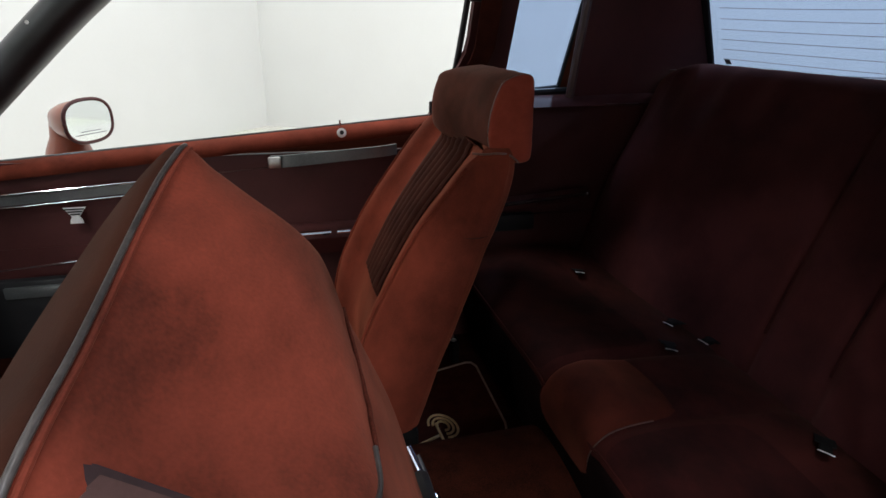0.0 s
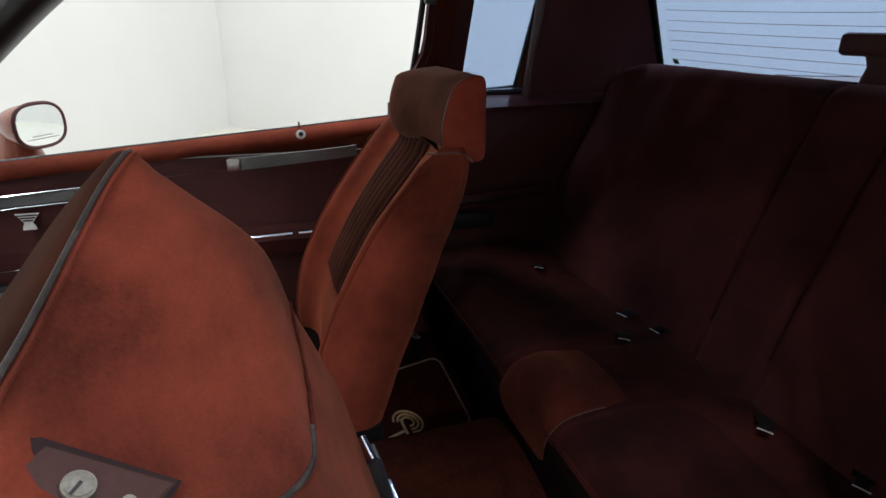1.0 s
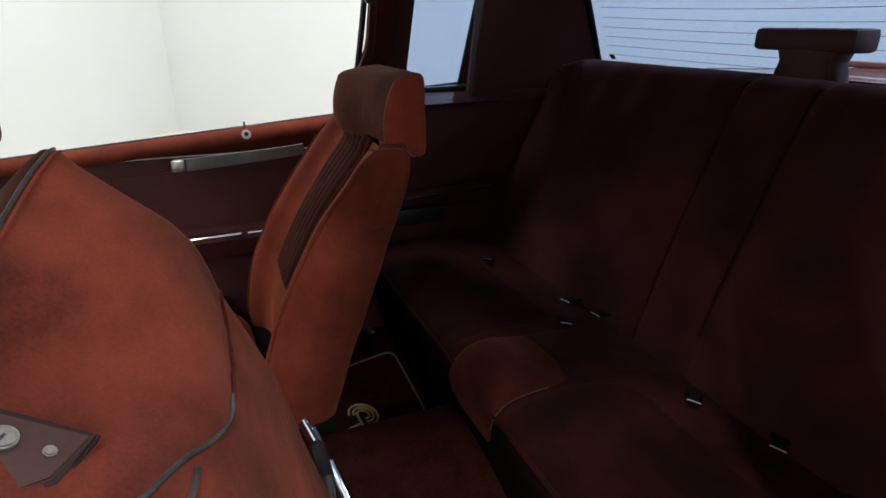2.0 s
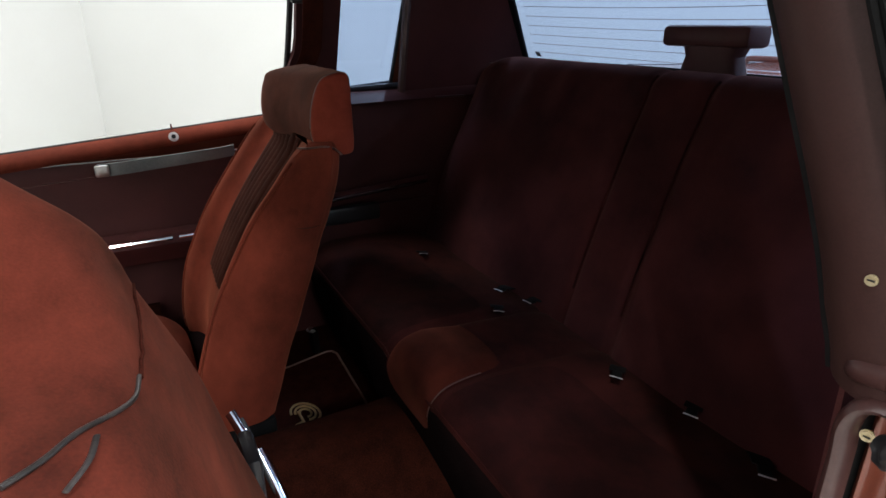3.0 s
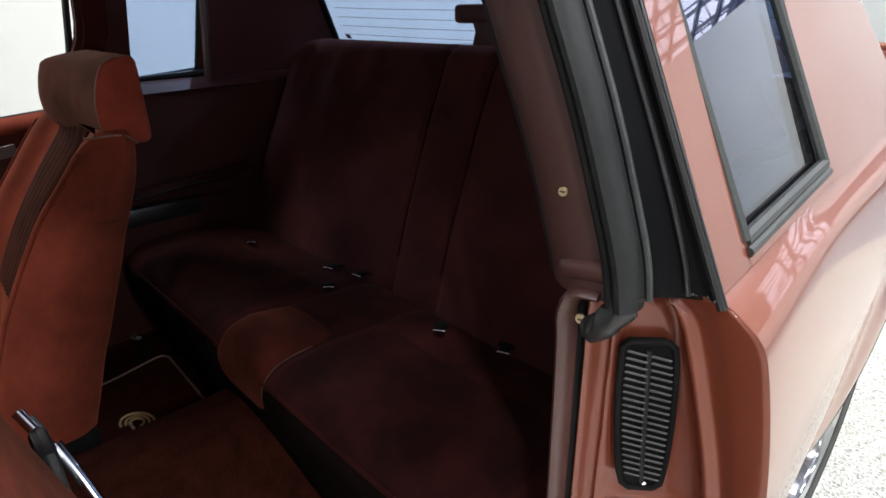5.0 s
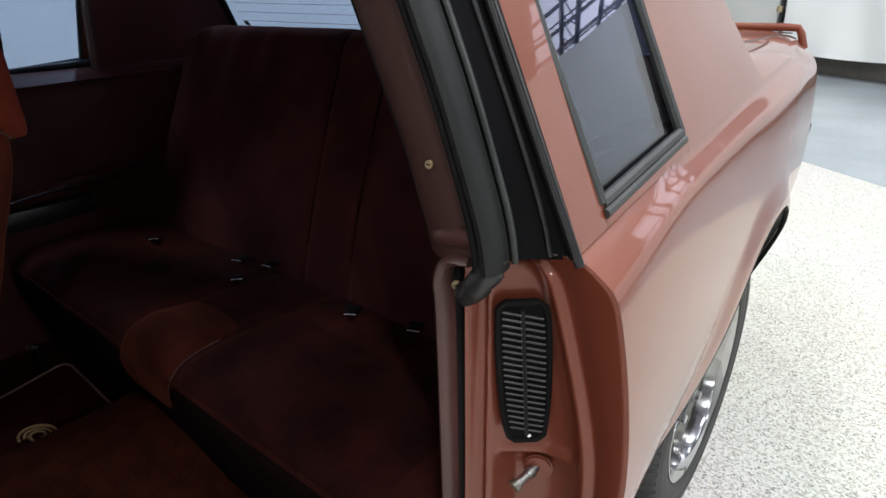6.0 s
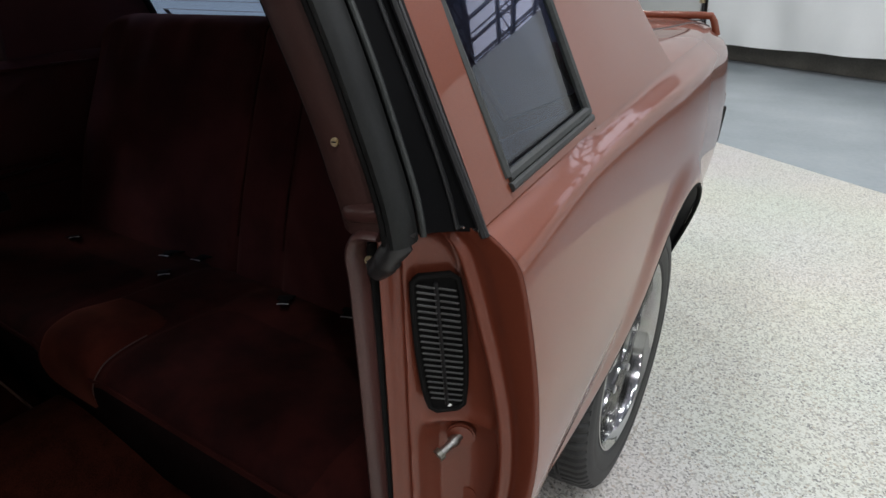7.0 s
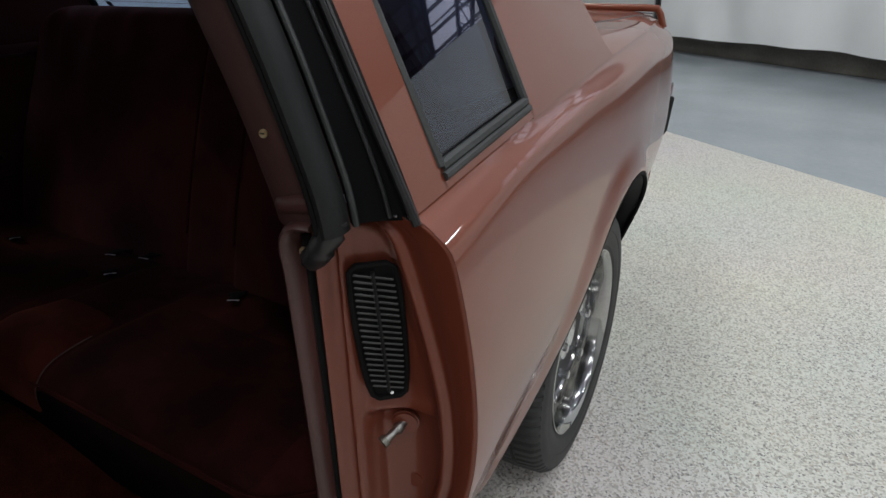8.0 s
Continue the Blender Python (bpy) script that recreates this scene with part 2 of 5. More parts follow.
def flake_floor():
    m = material("speckled_epoxy", (0.6, 0.58, 0.53), 0.3)
    b = m.node_tree.nodes["Principled BSDF"]
    co = node(m, "ShaderNodeTexCoord")
    warp = node(m, "ShaderNodeTexNoise", Scale=60.0, Detail=2.0)
    link(m, co, "Object", warp, "Vector")
    add = m.node_tree.nodes.new("ShaderNodeVectorMath")
    add.operation = "MULTIPLY_ADD"
    add.inputs[1].default_value = (0.012, 0.012, 0.012)
    link(m, warp, "Color", add, 0)
    link(m, co, "Object", add, 2)
    vor = node(m, "ShaderNodeTexVoronoi", Scale=210.0)
    link(m, add, 0, vor, "Vector")
    ramp = m.node_tree.nodes.new("ShaderNodeValToRGB")
    ramp.color_ramp.interpolation = "CONSTANT"
    tones = [(0.0, (0.77, 0.75, 0.68)), (0.22, (0.87, 0.85, 0.78)), (0.46, (0.58, 0.56, 0.50)), (0.60, (0.90, 0.88, 0.82)),
             (0.78, (0.48, 0.46, 0.41)), (0.89, (0.62, 0.55, 0.45)), (0.95, (0.28, 0.27, 0.25))]
    ramp.color_ramp.elements[0].color = (*tones[0][1], 1)
    ramp.color_ramp.elements[1].position, ramp.color_ramp.elements[1].color = tones[1][0], (*tones[1][1], 1)
    for pos, c in tones[2:]:
        ramp.color_ramp.elements.new(pos).color = (*c, 1)
    sep = m.node_tree.nodes.new("ShaderNodeSeparateColor")
    link(m, vor, "Color", sep, 0)
    link(m, sep, 0, ramp, "Fac")
    big = node(m, "ShaderNodeTexNoise", Scale=0.8, Detail=3.0)
    link(m, co, "Object", big, "Vector")
    mul = m.node_tree.nodes.new("ShaderNodeMix")
    mul.data_type, mul.blend_type = "RGBA", "MULTIPLY"
    mul.inputs[0].default_value = 0.25
    link(m, ramp, "Color", mul, 6)
    link(m, big, "Color", mul, 7)
    link(m, mul, 2, b, "Base Color")
    bp = node(m, "ShaderNodeBump", Strength=0.45, Distance=0.002)
    link(m, vor, "Distance", bp, "Height")
    link(m, bp, "Normal", b, "Normal")
    return m


M["flake"] = flake_floor()


# ---- mesh helpers ----
def part(name, bm, mat, parent=None, label="", smooth=True, angle=40):
    me = bpy.data.meshes.new(name)
    bmesh.ops.recalc_face_normals(bm, faces=bm.faces)
    if smooth:
        for f in bm.faces:
            f.smooth = True
        for e in bm.edges:
            if len(e.link_faces) == 2 and e.calc_face_angle(0) > radians(angle):
                e.smooth = False
    bm.to_mesh(me)
    bm.free()
    me.materials.append(M[mat] if isinstance(mat, str) else mat)
    ob = new(name, me)
    if parent:
        ob.parent = parent
    if label:
        tagged(ob, label)
    return ob


def thing(name, label, category, group="", kind=""):
    return tagged(new(name), label, category, group, kind)


def box(cx, cy, cz, sx, sy, sz, bevel=0.0, turn=None, seg=2):
    bm = bmesh.new()
    bmesh.ops.create_cube(bm, size=1, matrix=Matrix.Diagonal((sx, sy, sz, 1)))
    if bevel:
        bmesh.ops.bevel(bm, geom=bm.edges[:], offset=bevel, segments=seg, affect="EDGES", profile=0.5)
    if turn:
        bmesh.ops.transform(bm, matrix=turn, verts=bm.verts)
    bmesh.ops.translate(bm, vec=(cx, cy, cz), verts=bm.verts)
    return bm


def grid(fn, nu, nv, thick=0.0, us=None, vs=None):
    """A sheet: fn(u, v) for u and v from 0 to 1, given a thickness."""
    us = us or [i / nu for i in range(nu + 1)]
    vs = vs or [j / nv for j in range(nv + 1)]
    bm = bmesh.new()
    rows = [[bm.verts.new(fn(u, v)) for v in vs] for u in us]
    for a, b in zip(rows, rows[1:]):
        for j in range(len(vs) - 1):
            bm.faces.new((a[j], b[j], b[j + 1], a[j + 1]))
    if thick:
        bm.normal_update()
        bmesh.ops.solidify(bm, geom=bm.faces[:], thickness=thick)
    return bm


def loft(loops, closed=True, caps=True):
    bm = bmesh.new()
    rows = [[bm.verts.new(p) for p in loop] for loop in loops]
    n = len(rows[0])
    for a, b in zip(rows, rows[1:]):
        for j in range(n if closed else n - 1):
            k = (j + 1) % n
            bm.faces.new((a[j], a[k], b[k], b[j]))
    if caps:
        bm.faces.new(rows[0][::-1])
        bm.faces.new(rows[-1])
    return bm


def smooth_line(points, n):
    """n points on a soft curve through the given ones."""
    pts = [Vector(p) for p in points]
    pts = [2 * pts[0] - pts[1]] + pts + [2 * pts[-1] - pts[-2]]
    out = []
    for i in range(n):
        s = i / (n - 1) * (len(pts) - 3)
        k = min(int(s), len(pts) - 4)
        f = s - k
        a, b, c, d = pts[k:k + 4]
        out.append(0.5 * (2 * b + (c - a) * f + (2 * a - 5 * b + 4 * c - d) * f * f + (3 * b - 3 * c + d - a) * f ** 3))
    return out


def tube(points, r, n=8, count=0, flat=1.0, up=(0, 0, 1), taper=None):
    pts = smooth_line(points, count) if count else [Vector(p) for p in points]
    loops = []
    for i, p in enumerate(pts):
        d = (pts[min(i + 1, len(pts) - 1)] - pts[max(i - 1, 0)]).normalized()
        a = d.cross(Vector(up))
        a = a.normalized() if a.length > 1e-4 else d.cross(Vector((1, 0, 0))).normalized()
        b = a.cross(d)
        k = r * (taper(i / (len(pts) - 1)) if taper else 1)
        loops.append([p + a * (k * math.cos(2 * math.pi * j / n)) + b * (k * flat * math.sin(2 * math.pi * j / n)) for j in range(n)])
    return loft(loops)


def disc(center, axis, r, depth, n=20, bevel=0.0):
    bm = bmesh.new()
    bmesh.ops.create_cone(bm, cap_ends=True, segments=n, radius1=r, radius2=r, depth=depth)
    if bevel:
        bmesh.ops.bevel(bm, geom=[e for e in bm.edges if len(e.link_faces) == 2 and e.calc_face_angle(0) > 1], offset=bevel, segments=2, affect="EDGES")
    m = Vector(axis).to_track_quat("Z", "Y").to_matrix().to_4x4()
    bmesh.ops.transform(bm, matrix=Matrix.Translation(center) @ m, verts=bm.verts)
    return bm


def slab(outline, matrix, depth, bevel=0.0):
    """A flat plate: a 2D outline, given a depth, laid by a matrix."""
    bm = bmesh.new()
    a = [bm.verts.new((x, y, 0)) for x, y in outline]
    b = [bm.verts.new((x, y, depth)) for x, y in outline]
    n = len(a)
    bm.faces.new(a[::-1])
    top = bm.faces.new(b)
    for i in range(n):
        bm.faces.new((a[i], a[(i + 1) % n], b[(i + 1) % n], b[i]))
    if bevel:
        bmesh.ops.bevel(bm, geom=list(top.edges), offset=bevel, segments=2, affect="EDGES")
    bmesh.ops.transform(bm, matrix=matrix, verts=bm.verts)
    return bm


def axes(origin, xdir, normal):
    """A matrix whose z is the normal and whose x runs along xdir."""
    z = Vector(normal).normalized()
    x = (Vector(xdir) - z * Vector(xdir).dot(z)).normalized()
    y = z.cross(x)
    m = Matrix((x, y, z)).transposed().to_4x4()
    m.translation = origin
    return m


def lerp(table, s):
    """A soft-free table look-up: pairs (key, value) in rising order."""
    if s <= table[0][0]:
        return table[0][1]
    for (a, fa), (b, fb) in zip(table, table[1:]):
        if s <= b:
            return fa + (fb - fa) * (s - a) / (b - a)
    return table[-1][1]


def smooth_table(table, s):
    """The same with eased steps between smooth tangents."""
    k = [t[0] for t in table]
    v = [t[1] for t in table]
    if s <= k[0]:
        return v[0]
    if s >= k[-1]:
        return v[-1]
    i = max(j for j in range(len(k) - 1) if k[j] <= s)
    h = k[i + 1] - k[i]
    def slope(j):
        if j == 0:
            return (v[1] - v[0]) / (k[1] - k[0])
        if j == len(k) - 1:
            return (v[-1] - v[-2]) / (k[-1] - k[-2])
        return (v[j + 1] - v[j - 1]) / (k[j + 1] - k[j - 1])
    f = (s - k[i]) / h
    a, b = slope(i) * h, slope(i + 1) * h
    return (2 * f ** 3 - 3 * f * f + 1) * v[i] + (f ** 3 - 2 * f * f + f) * a + (3 * f * f - 2 * f ** 3) * v[i + 1] + (f ** 3 - f * f) * b


# ---- the hall ----
def hall_box(u, v, z, su, sv, sz, bevel=0.0):
    bm = box(u, v, z, su, sv, sz, bevel)
    bmesh.ops.transform(bm, matrix=ROOM, verts=bm.verts)
    return bm


U0, U1, V0, V1, TOP = -9.5, 7.5, -3.7, 15.0, 4.9
VC = 8.0                               # the low wall that carries the curtain's foot
tagged(part("floor", hall_box((U0 + U1) / 2, (V0 + V1) / 2, -0.055, U1 - U0 + 0.4, V1 - V0 + 0.4, 0.1), "grey_floor", smooth=False),
       "smooth grey painted concrete floor with a soft sheen", "floor", kind="structure")
tagged(part("floor_coating", hall_box((U0 + U1) / 2, (V0 + 4.21) / 2, -0.003, U1 - U0, 4.21 - V0, 0.006, 0.001), "flake", smooth=False),
       "pale beige epoxy floor coating with dark flakes", "floor", kind="structure")
tagged(part("wall_booth", hall_box(-5.06, (V0 + 4.2) / 2, 1.7, 0.12, 4.2 - V0, 3.4), "white_wall", smooth=False),
       "plain white photo booth side wall", "wall", kind="structure")
tagged(part("wall_passenger_side", hall_box(U0 - 0.1, (V0 + V1) / 2, TOP / 2, 0.2, V1 - V0 + 0.4, TOP), "white_wall", smooth=False),
       "plain white painted studio wall", "wall", kind="structure")
tagged(part("wall_front", hall_box((U0 + U1) / 2, V0 - 0.1, TOP / 2, U1 - U0, 0.2, TOP), "white_wall", smooth=False),
       "plain white painted studio wall", "wall", kind="structure")
tagged(part("wall_driver_side", hall_box(U1 + 0.1, (V0 + V1) / 2, TOP / 2, 0.2, V1 - V0 + 0.4, TOP), "white_wall", smooth=False),
       "plain white painted hall wall", "wall", kind="structure")
tagged(part("wall_rear", hall_box((U0 + U1) / 2, VC + 0.1, 0.4, U1 - U0, 0.2, 0.8), "base", smooth=False),
       "grey-brown foot of the hall wall behind the white curtain", "wall", kind="structure")
tagged(part("wall_rear_upper", hall_box((U0 + U1) / 2, V1 + 0.1, TOP / 2, U1 - U0, 0.2, TOP), "white_wall", smooth=False),
       "white painted end wall of the hall", "wall", kind="structure")
tagged(part("ceiling", hall_box((U0 + U1) / 2, (V0 + V1) / 2, TOP + 0.1, U1 - U0 + 0.4, V1 - V0 + 0.4, 0.2), "ceiling", smooth=False),
       "grey insulated hall ceiling", "ceiling", kind="structure")
# glowing roof panel with bars, added to brighten the quarter window's reflection
sky = tagged(part("skylight", hall_box(-3.55, 11.6, TOP - 0.012, 2.5, 6.2, 0.02), "added_glow", smooth=False), "pale glowing roof panel added in the bay behind the curtain", "skylight", kind="structure")
for k in range(5):
    part("panel_bar", hall_box(-3.55, 8.5 + k * 1.55, TOP - 0.04, 2.5, 0.028, 0.03), "steel", sky, smooth=False)
for i in range(17):
    u = U0 + 0.6 + i * 1.0
    bm = hall_box(u, (V0 + V1) / 2, TOP - 0.1, 0.08, V1 - V0, 0.05)
    low = hall_box(u, (V0 + V1) / 2, TOP - 0.55, 0.08, V1 - V0, 0.05)
    me = bpy.data.meshes.new("chord")
    low.to_mesh(me)
    low.free()
    bm.from_mesh(me)
    bpy.data.meshes.remove(me)
    step, k = 0.45, 0
    v = V0 + 0.2
    while v < V1 - step:
        a, b = (TOP - 0.1, TOP - 0.55) if k % 2 else (TOP - 0.55, TOP - 0.1)
        web = tube([hall(u, v, a), hall(u, v + step, b)], 0.014, 5)
        me = bpy.data.meshes.new("web")
        web.to_mesh(me)
        web.free()
        bm.from_mesh(me)
        bpy.data.meshes.remove(me)
        v, k = v + step, k + 1
    tagged(part("roof_joist", bm, "steel", smooth=False), "grey open-web steel joist under the ceiling", "joist", "roof joists", "structure")

for k in range(19):
    v = V0 + 0.6 + k * 1.0
    tagged(part("roof_purlin", hall_box((U0 + U1) / 2, v, TOP - 0.04, U1 - U0, 0.07, 0.07), "steel", smooth=False), "grey steel purlin across the ceiling", "purlin", "roof purlins", "structure")

for u, v in LAMPS:
    lamp = thing("ceiling_lamp", "long white ceiling lamp hanging under the joists", "lamp", "hall lamps")
    part("housing", hall_box(u, v, 4.04, 1.0, 0.22, 0.06, 0.008), "steel", lamp, smooth=False)
    for s in (-0.5, 0.5):
        part("cable", tube([hall(u + s, v, 4.07), hall(u + s, v, TOP)], 0.004, 6), "steel", lamp)


def curtain(u0, u1, v, z0, z1, seed):
    r = random.Random(seed)
    ph = [r.uniform(0, 6.3) for _ in range(6)]
    def f(a, b):
        u, z = u0 + (u1 - u0) * a, z0 + (z1 - z0) * b
        sag = 0.5 + 0.5 * b
        w = 0.045 * sag * math.sin(u * 3.1 + ph[0] + 0.6 * math.sin(z * 0.9 + ph[1])) + 0.022 * math.sin(u * 8.3 + ph[2] + z * 0.7) * (1 - 0.5 * b)
        w += 0.03 * math.sin((u + z * 0.8) * 4.2 + ph[3]) * (1 - b) ** 2
        dz = (0.012 * math.sin(u * 2.0 + ph[4]) + 0.006 * math.sin(u * 6.1)) * (1 - b)
        return hall(u, v + w, z + dz)
    return grid(f, 260, 30, 0.004)


tagged(part("curtain_rear", curtain(-6.62, 7.2, 7.70, 0.25, 3.1, 3), "curtain"),
       "white cloth backdrop curtain hanging short of the floor in soft folds", "curtain", kind="structure")
tagged(part("backdrop_panel", hall_box(-8.2, 7.85, 1.6, 2.5, 0.05, 3.1, 0.004), "white_wall", smooth=False),
       "white backdrop panel beside the curtain", "backdrop", kind="structure")
stand = thing("curtain_stand", "dark metal curtain stand with a yellow clamp at the cloth edge", "stand")
part("pole", tube([hall(-6.72, 7.68, 0.01), hall(-6.72, 7.68, 3.2)], 0.03, 12), "black_plastic", stand)
part("clamp", tube([hall(-6.72, 7.64, 0.78), hall(-6.72, 7.64, 0.86)], 0.045, 10), "brass", stand)
part("foot", hall_box(-6.72, 7.68, 0.012, 0.4, 0.4, 0.02, 0.004), "black_plastic", stand, smooth=False)

# ---- the car's shell ----
car = thing("car", "copper-coloured two-door coupe parked with its driver door open", "car")
AXLE, HUB = 1.44, 0.335
ARCH = 0.392


def belt_x(z):
    """The upper body leans in above the belt."""
    return 0.822 - 0.46 * (z - 0.905)


FLANK = [(0.20, 0.755), (0.30, 0.790), (0.40, 0.824), (0.50, 0.856), (0.60, 0.882), (0.70, 0.891)]
def top_z(y):
    """Where the flank ends under the windows and the deck."""
    return smooth_table([(0.72, 0.897), (1.0, 0.920), (1.35, 0.945), (1.7, 0.955), (2.1, 0.954), (2.4, 0.948), (2.55, 0.936)], y)


def taper(y):
    s = max(0.0, y - 1.35) / 1.2
    return 0.138 * s ** 1.8


def ease(s):
    s = max(0.0, min(1.0, s))
    return s ** 3 * (s * (6 * s - 15) + 10)


def section(y):
    """Control points (x, z) of the side's cross-section, from the sill up to the window base."""
    x = 0.891 - 0.034 * (1 - max(0.0, 1 - (y - 0.72) / 0.58) ** 1.5) * (1 - 0.5 * ease((y - 1.70) / 0.70))
    mid = 9.0 - 4.0 * ease((y - 0.80) / 0.75)
    high = 13.5 - 6.0 * ease((y - 0.82) / 0.65)
    top = top_z(y)
    xt = belt_x(top)
    pts = [(x + w - 0.891, z) for z, w in ((0.24, 0.769), (0.30, 0.790), (0.38, 0.818), (0.46, 0.8445), (0.54, 0.8705), (0.62, 0.8905), (0.69, 0.8945))]
    edge = 0.861 + 0.029 * ease((y - 0.67) / 0.33) + 0.026 * ease((y - 0.90) / 0.6) - 0.03 * ease((y - 1.6) / 0.9)
    z0 = 0.69
    x = pts[-1][0]
    for f, lean in ((0.36, 0.40 * mid), (0.66, 0.95 * mid), (0.86, 0.5 * (mid + high)), (1.0, high)):
        z = 0.69 + (edge - 0.69) * f
        x -= (z - z0) * math.tan(radians(lean))
        z0 = z
        pts.append((x, z))
    # over the shoulder and into the lean of the windows
    k = ease((y - 0.72) / 0.42)
    xp, zp = xt + 0.0145 - 0.010 * k, top - 0.005 - 0.005 * k
    pts += [(x + (xp - x) * 0.20, z0 + (zp - z0) * 0.42), (x + (xp - x) * 0.62, z0 + (zp - z0) * 0.70), (xp, zp), (xt, top)]
    return pts


def spline_weights(n, t):
    """Weights of a clamped cubic B-spline with n control points, for t from 0 to 1."""
    knots = [0.0] * 3 + [i / (n - 3) for i in range(n - 2)] + [1.0] * 3
    t = min(max(t, 0.0), 1 - 1e-9)
    w = [1.0 if knots[i] <= t < knots[i + 1] else 0.0 for i in range(n + 2)] + [0.0]
    for d in range(1, 4):
        for i in range(n + 3 - d):
            a = (t - knots[i]) / (knots[i + d] - knots[i]) if knots[i + d] > knots[i] else 0.0
            b = (knots[i + d + 1] - t) / (knots[i + d + 1] - knots[i + 1]) if i + d + 1 < len(knots) and knots[i + d + 1] > knots[i + 1] else 0.0
            w[i] = a * w[i] + b * w[i + 1]
    return w[:n]


NET_Y = [0.72 + 1.80 * i / 24 for i in range(25)]
NET = np.array([section(y) for y in NET_Y])
SIDE_V = np.array([spline_weights(NET.shape[1], k / 300) for k in range(301)])


@functools.lru_cache(maxsize=None)
def side_curve(y):
    """The side's smooth cross-section at a length of the car: 301 points (x, z)."""
    g = min(max((y - 0.72) / 1.80, 0.0), 1.0) * 24
    i = min(int(g), 23)
    f = g - i
    rows = [NET[min(max(i + k, 0), 24)] for k in (-1, 0, 1, 2)]
    w = ((1 - f) ** 3 / 6, (3 * f ** 3 - 6 * f * f + 4) / 6, (-3 * f ** 3 + 3 * f * f + 3 * f + 1) / 6, f ** 3 / 6)
    return SIDE_V @ sum(c * r for c, r in zip(w, rows))


def flare(y, z):
    """The side swells out round the wheel arch from a clear edge."""
    k = max(0.0, 0.064 - math.hypot(y - AXLE, z - HUB) + ARCH) / 0.064
    k = min(k, 1.0)
    return 0.012 * k * k * (3 - 2 * k)


def flank_x(y, z):
    c = side_curve(round(y, 4))
    return float(np.interp(z, c[:, 1], c[:, 0])) + flare(y, z) - taper(y)


def quarter(side):
    bm = bmesh.new()
    rows = []
    for i in range(226):
        y = 0.72 + 0.008 * i
        full = side_curve(round(y, 4))
        line = full[::3]
        row = []
        for x, z in line:
            row.append((y, float(z), float(x), math.hypot(y - AXLE, z - HUB)))
        rows.append(row)
    n = len(rows[0])
    keep = {}
    for i in range(len(rows) - 1):
        for j in range(n - 1):
            quad = ((i, j), (i + 1, j), (i + 1, j + 1), (i, j + 1))
            if max(rows[a][b][3] for a, b in quad) <= ARCH:
                continue
            face = []
            for a, b in quad:
                if (a, b) not in keep:
                    y, z, x, r = rows[a][b]
                    if r < ARCH:
                        y, z = AXLE + (y - AXLE) * ARCH / r, HUB + (z - HUB) * ARCH / r
                        x = flank_x(y, z) - flare(y, z) + taper(y)
                    keep[a, b] = bm.verts.new((side * (x + flare(y, z) - taper(y)), y, z))
                face.append(keep[a, b])
            bm.faces.new(face)
    bm.normal_update()
    return bm


part("quarter_panel", quarter(1), "paint", car, "copper metallic paint with sharp reflections", angle=40)
part("quarter_panel", quarter(-1), "paint", car, angle=40)
# arch lips, coloured black for the shade on the turned-in edge
for side in (1, -1):
    pts = []
    for i in range(41):
        a = math.pi * (i / 40) - 0.0
        y, z = AXLE - ARCH * math.cos(a), HUB + ARCH * math.sin(a)
        pts.append((side * (flank_x(y, z) - 0.0045), y + 0.0045 * math.cos(a), z - 0.0045 * math.sin(a)))
    part("arch_lip", tube(pts, 0.0050, 8), "matte_black", car, "turned-in edge of the wheel arch, its shade painted black")
    def liner(u, v, s=side):
        a = math.pi * u
        return (s * (0.60 + (flank_x(AXLE - ARCH * math.cos(a), HUB + ARCH * math.sin(a)) - 0.009 - 0.60) * v), AXLE - (ARCH + 0.0015) * math.cos(a), HUB + (ARCH + 0.0015) * math.sin(a))
    part("wheel_liner", grid(liner, 80, 2, 0.0), "black_plastic", car)


# upper quarter: pillar strip, sail panel, strip over the window
def roof_rear(z):
    """Rear edge of the sail panel."""
    return smooth_table([(0.90, 1.50), (0.945, 1.43), (1.0, 1.395), (1.06, 1.365), (1.20, 1.30), (1.32, 1.24)], z)


def up_x(y, z):
    x = belt_x(z)
    if z > 1.2:
        x -= 0.9 * (z - 1.2) ** 2 * 6
    return x - taper(y) - 0.10 * max(0, y - 1.1) ** 1.6 * min(1, max(0, (z - top_z(y)) / 0.2))


ROOF_Z = 1.33
for side in (1, -1):
    def strip(u, v, s=side):
        y = 0.722 + 0.062 * u
        z = top_z(y) - 0.001 + (ROOF_Z - top_z(y)) * v
        return (s * up_x(y, z), y, z)
    part("pillar_skin", grid(strip, 3, 16, -0.004 * side), "paint", car)
    def sail(u, v, s=side):
        z = 0.94 + (ROOF_Z - 0.94) * v
        rear = roof_rear(z) if s > 0 else 1.50 - 0.72 * (z - 0.95)
        y = 1.016 + (rear - 1.016) * u
        low = top_z(y) - 0.002
        z = low + (ROOF_Z - low) * v
        return (s * up_x(y, z), y, z)
    part("sail_panel", grid(sail, 14, 16, -0.004 * side), "paint", car)
    def under(u, v, s=side):
        y = 0.780 + 0.24 * u
        z = top_z(y) - 0.001 + 0.018 * v
        return (s * up_x(y, z), y, z)
    part("window_base", grid(under, 6, 3, -0.004 * side), "paint", car)
    def over(u, v, s=side):
        z = 1.235 + (ROOF_Z - 1.235) * v
        y = 0.784 + (1.016 - 0.784) * u
        return (s * up_x(y, z), y, z)
    part("roof_rail", grid(over, 6, 6, -0.004 * side), "paint", car)


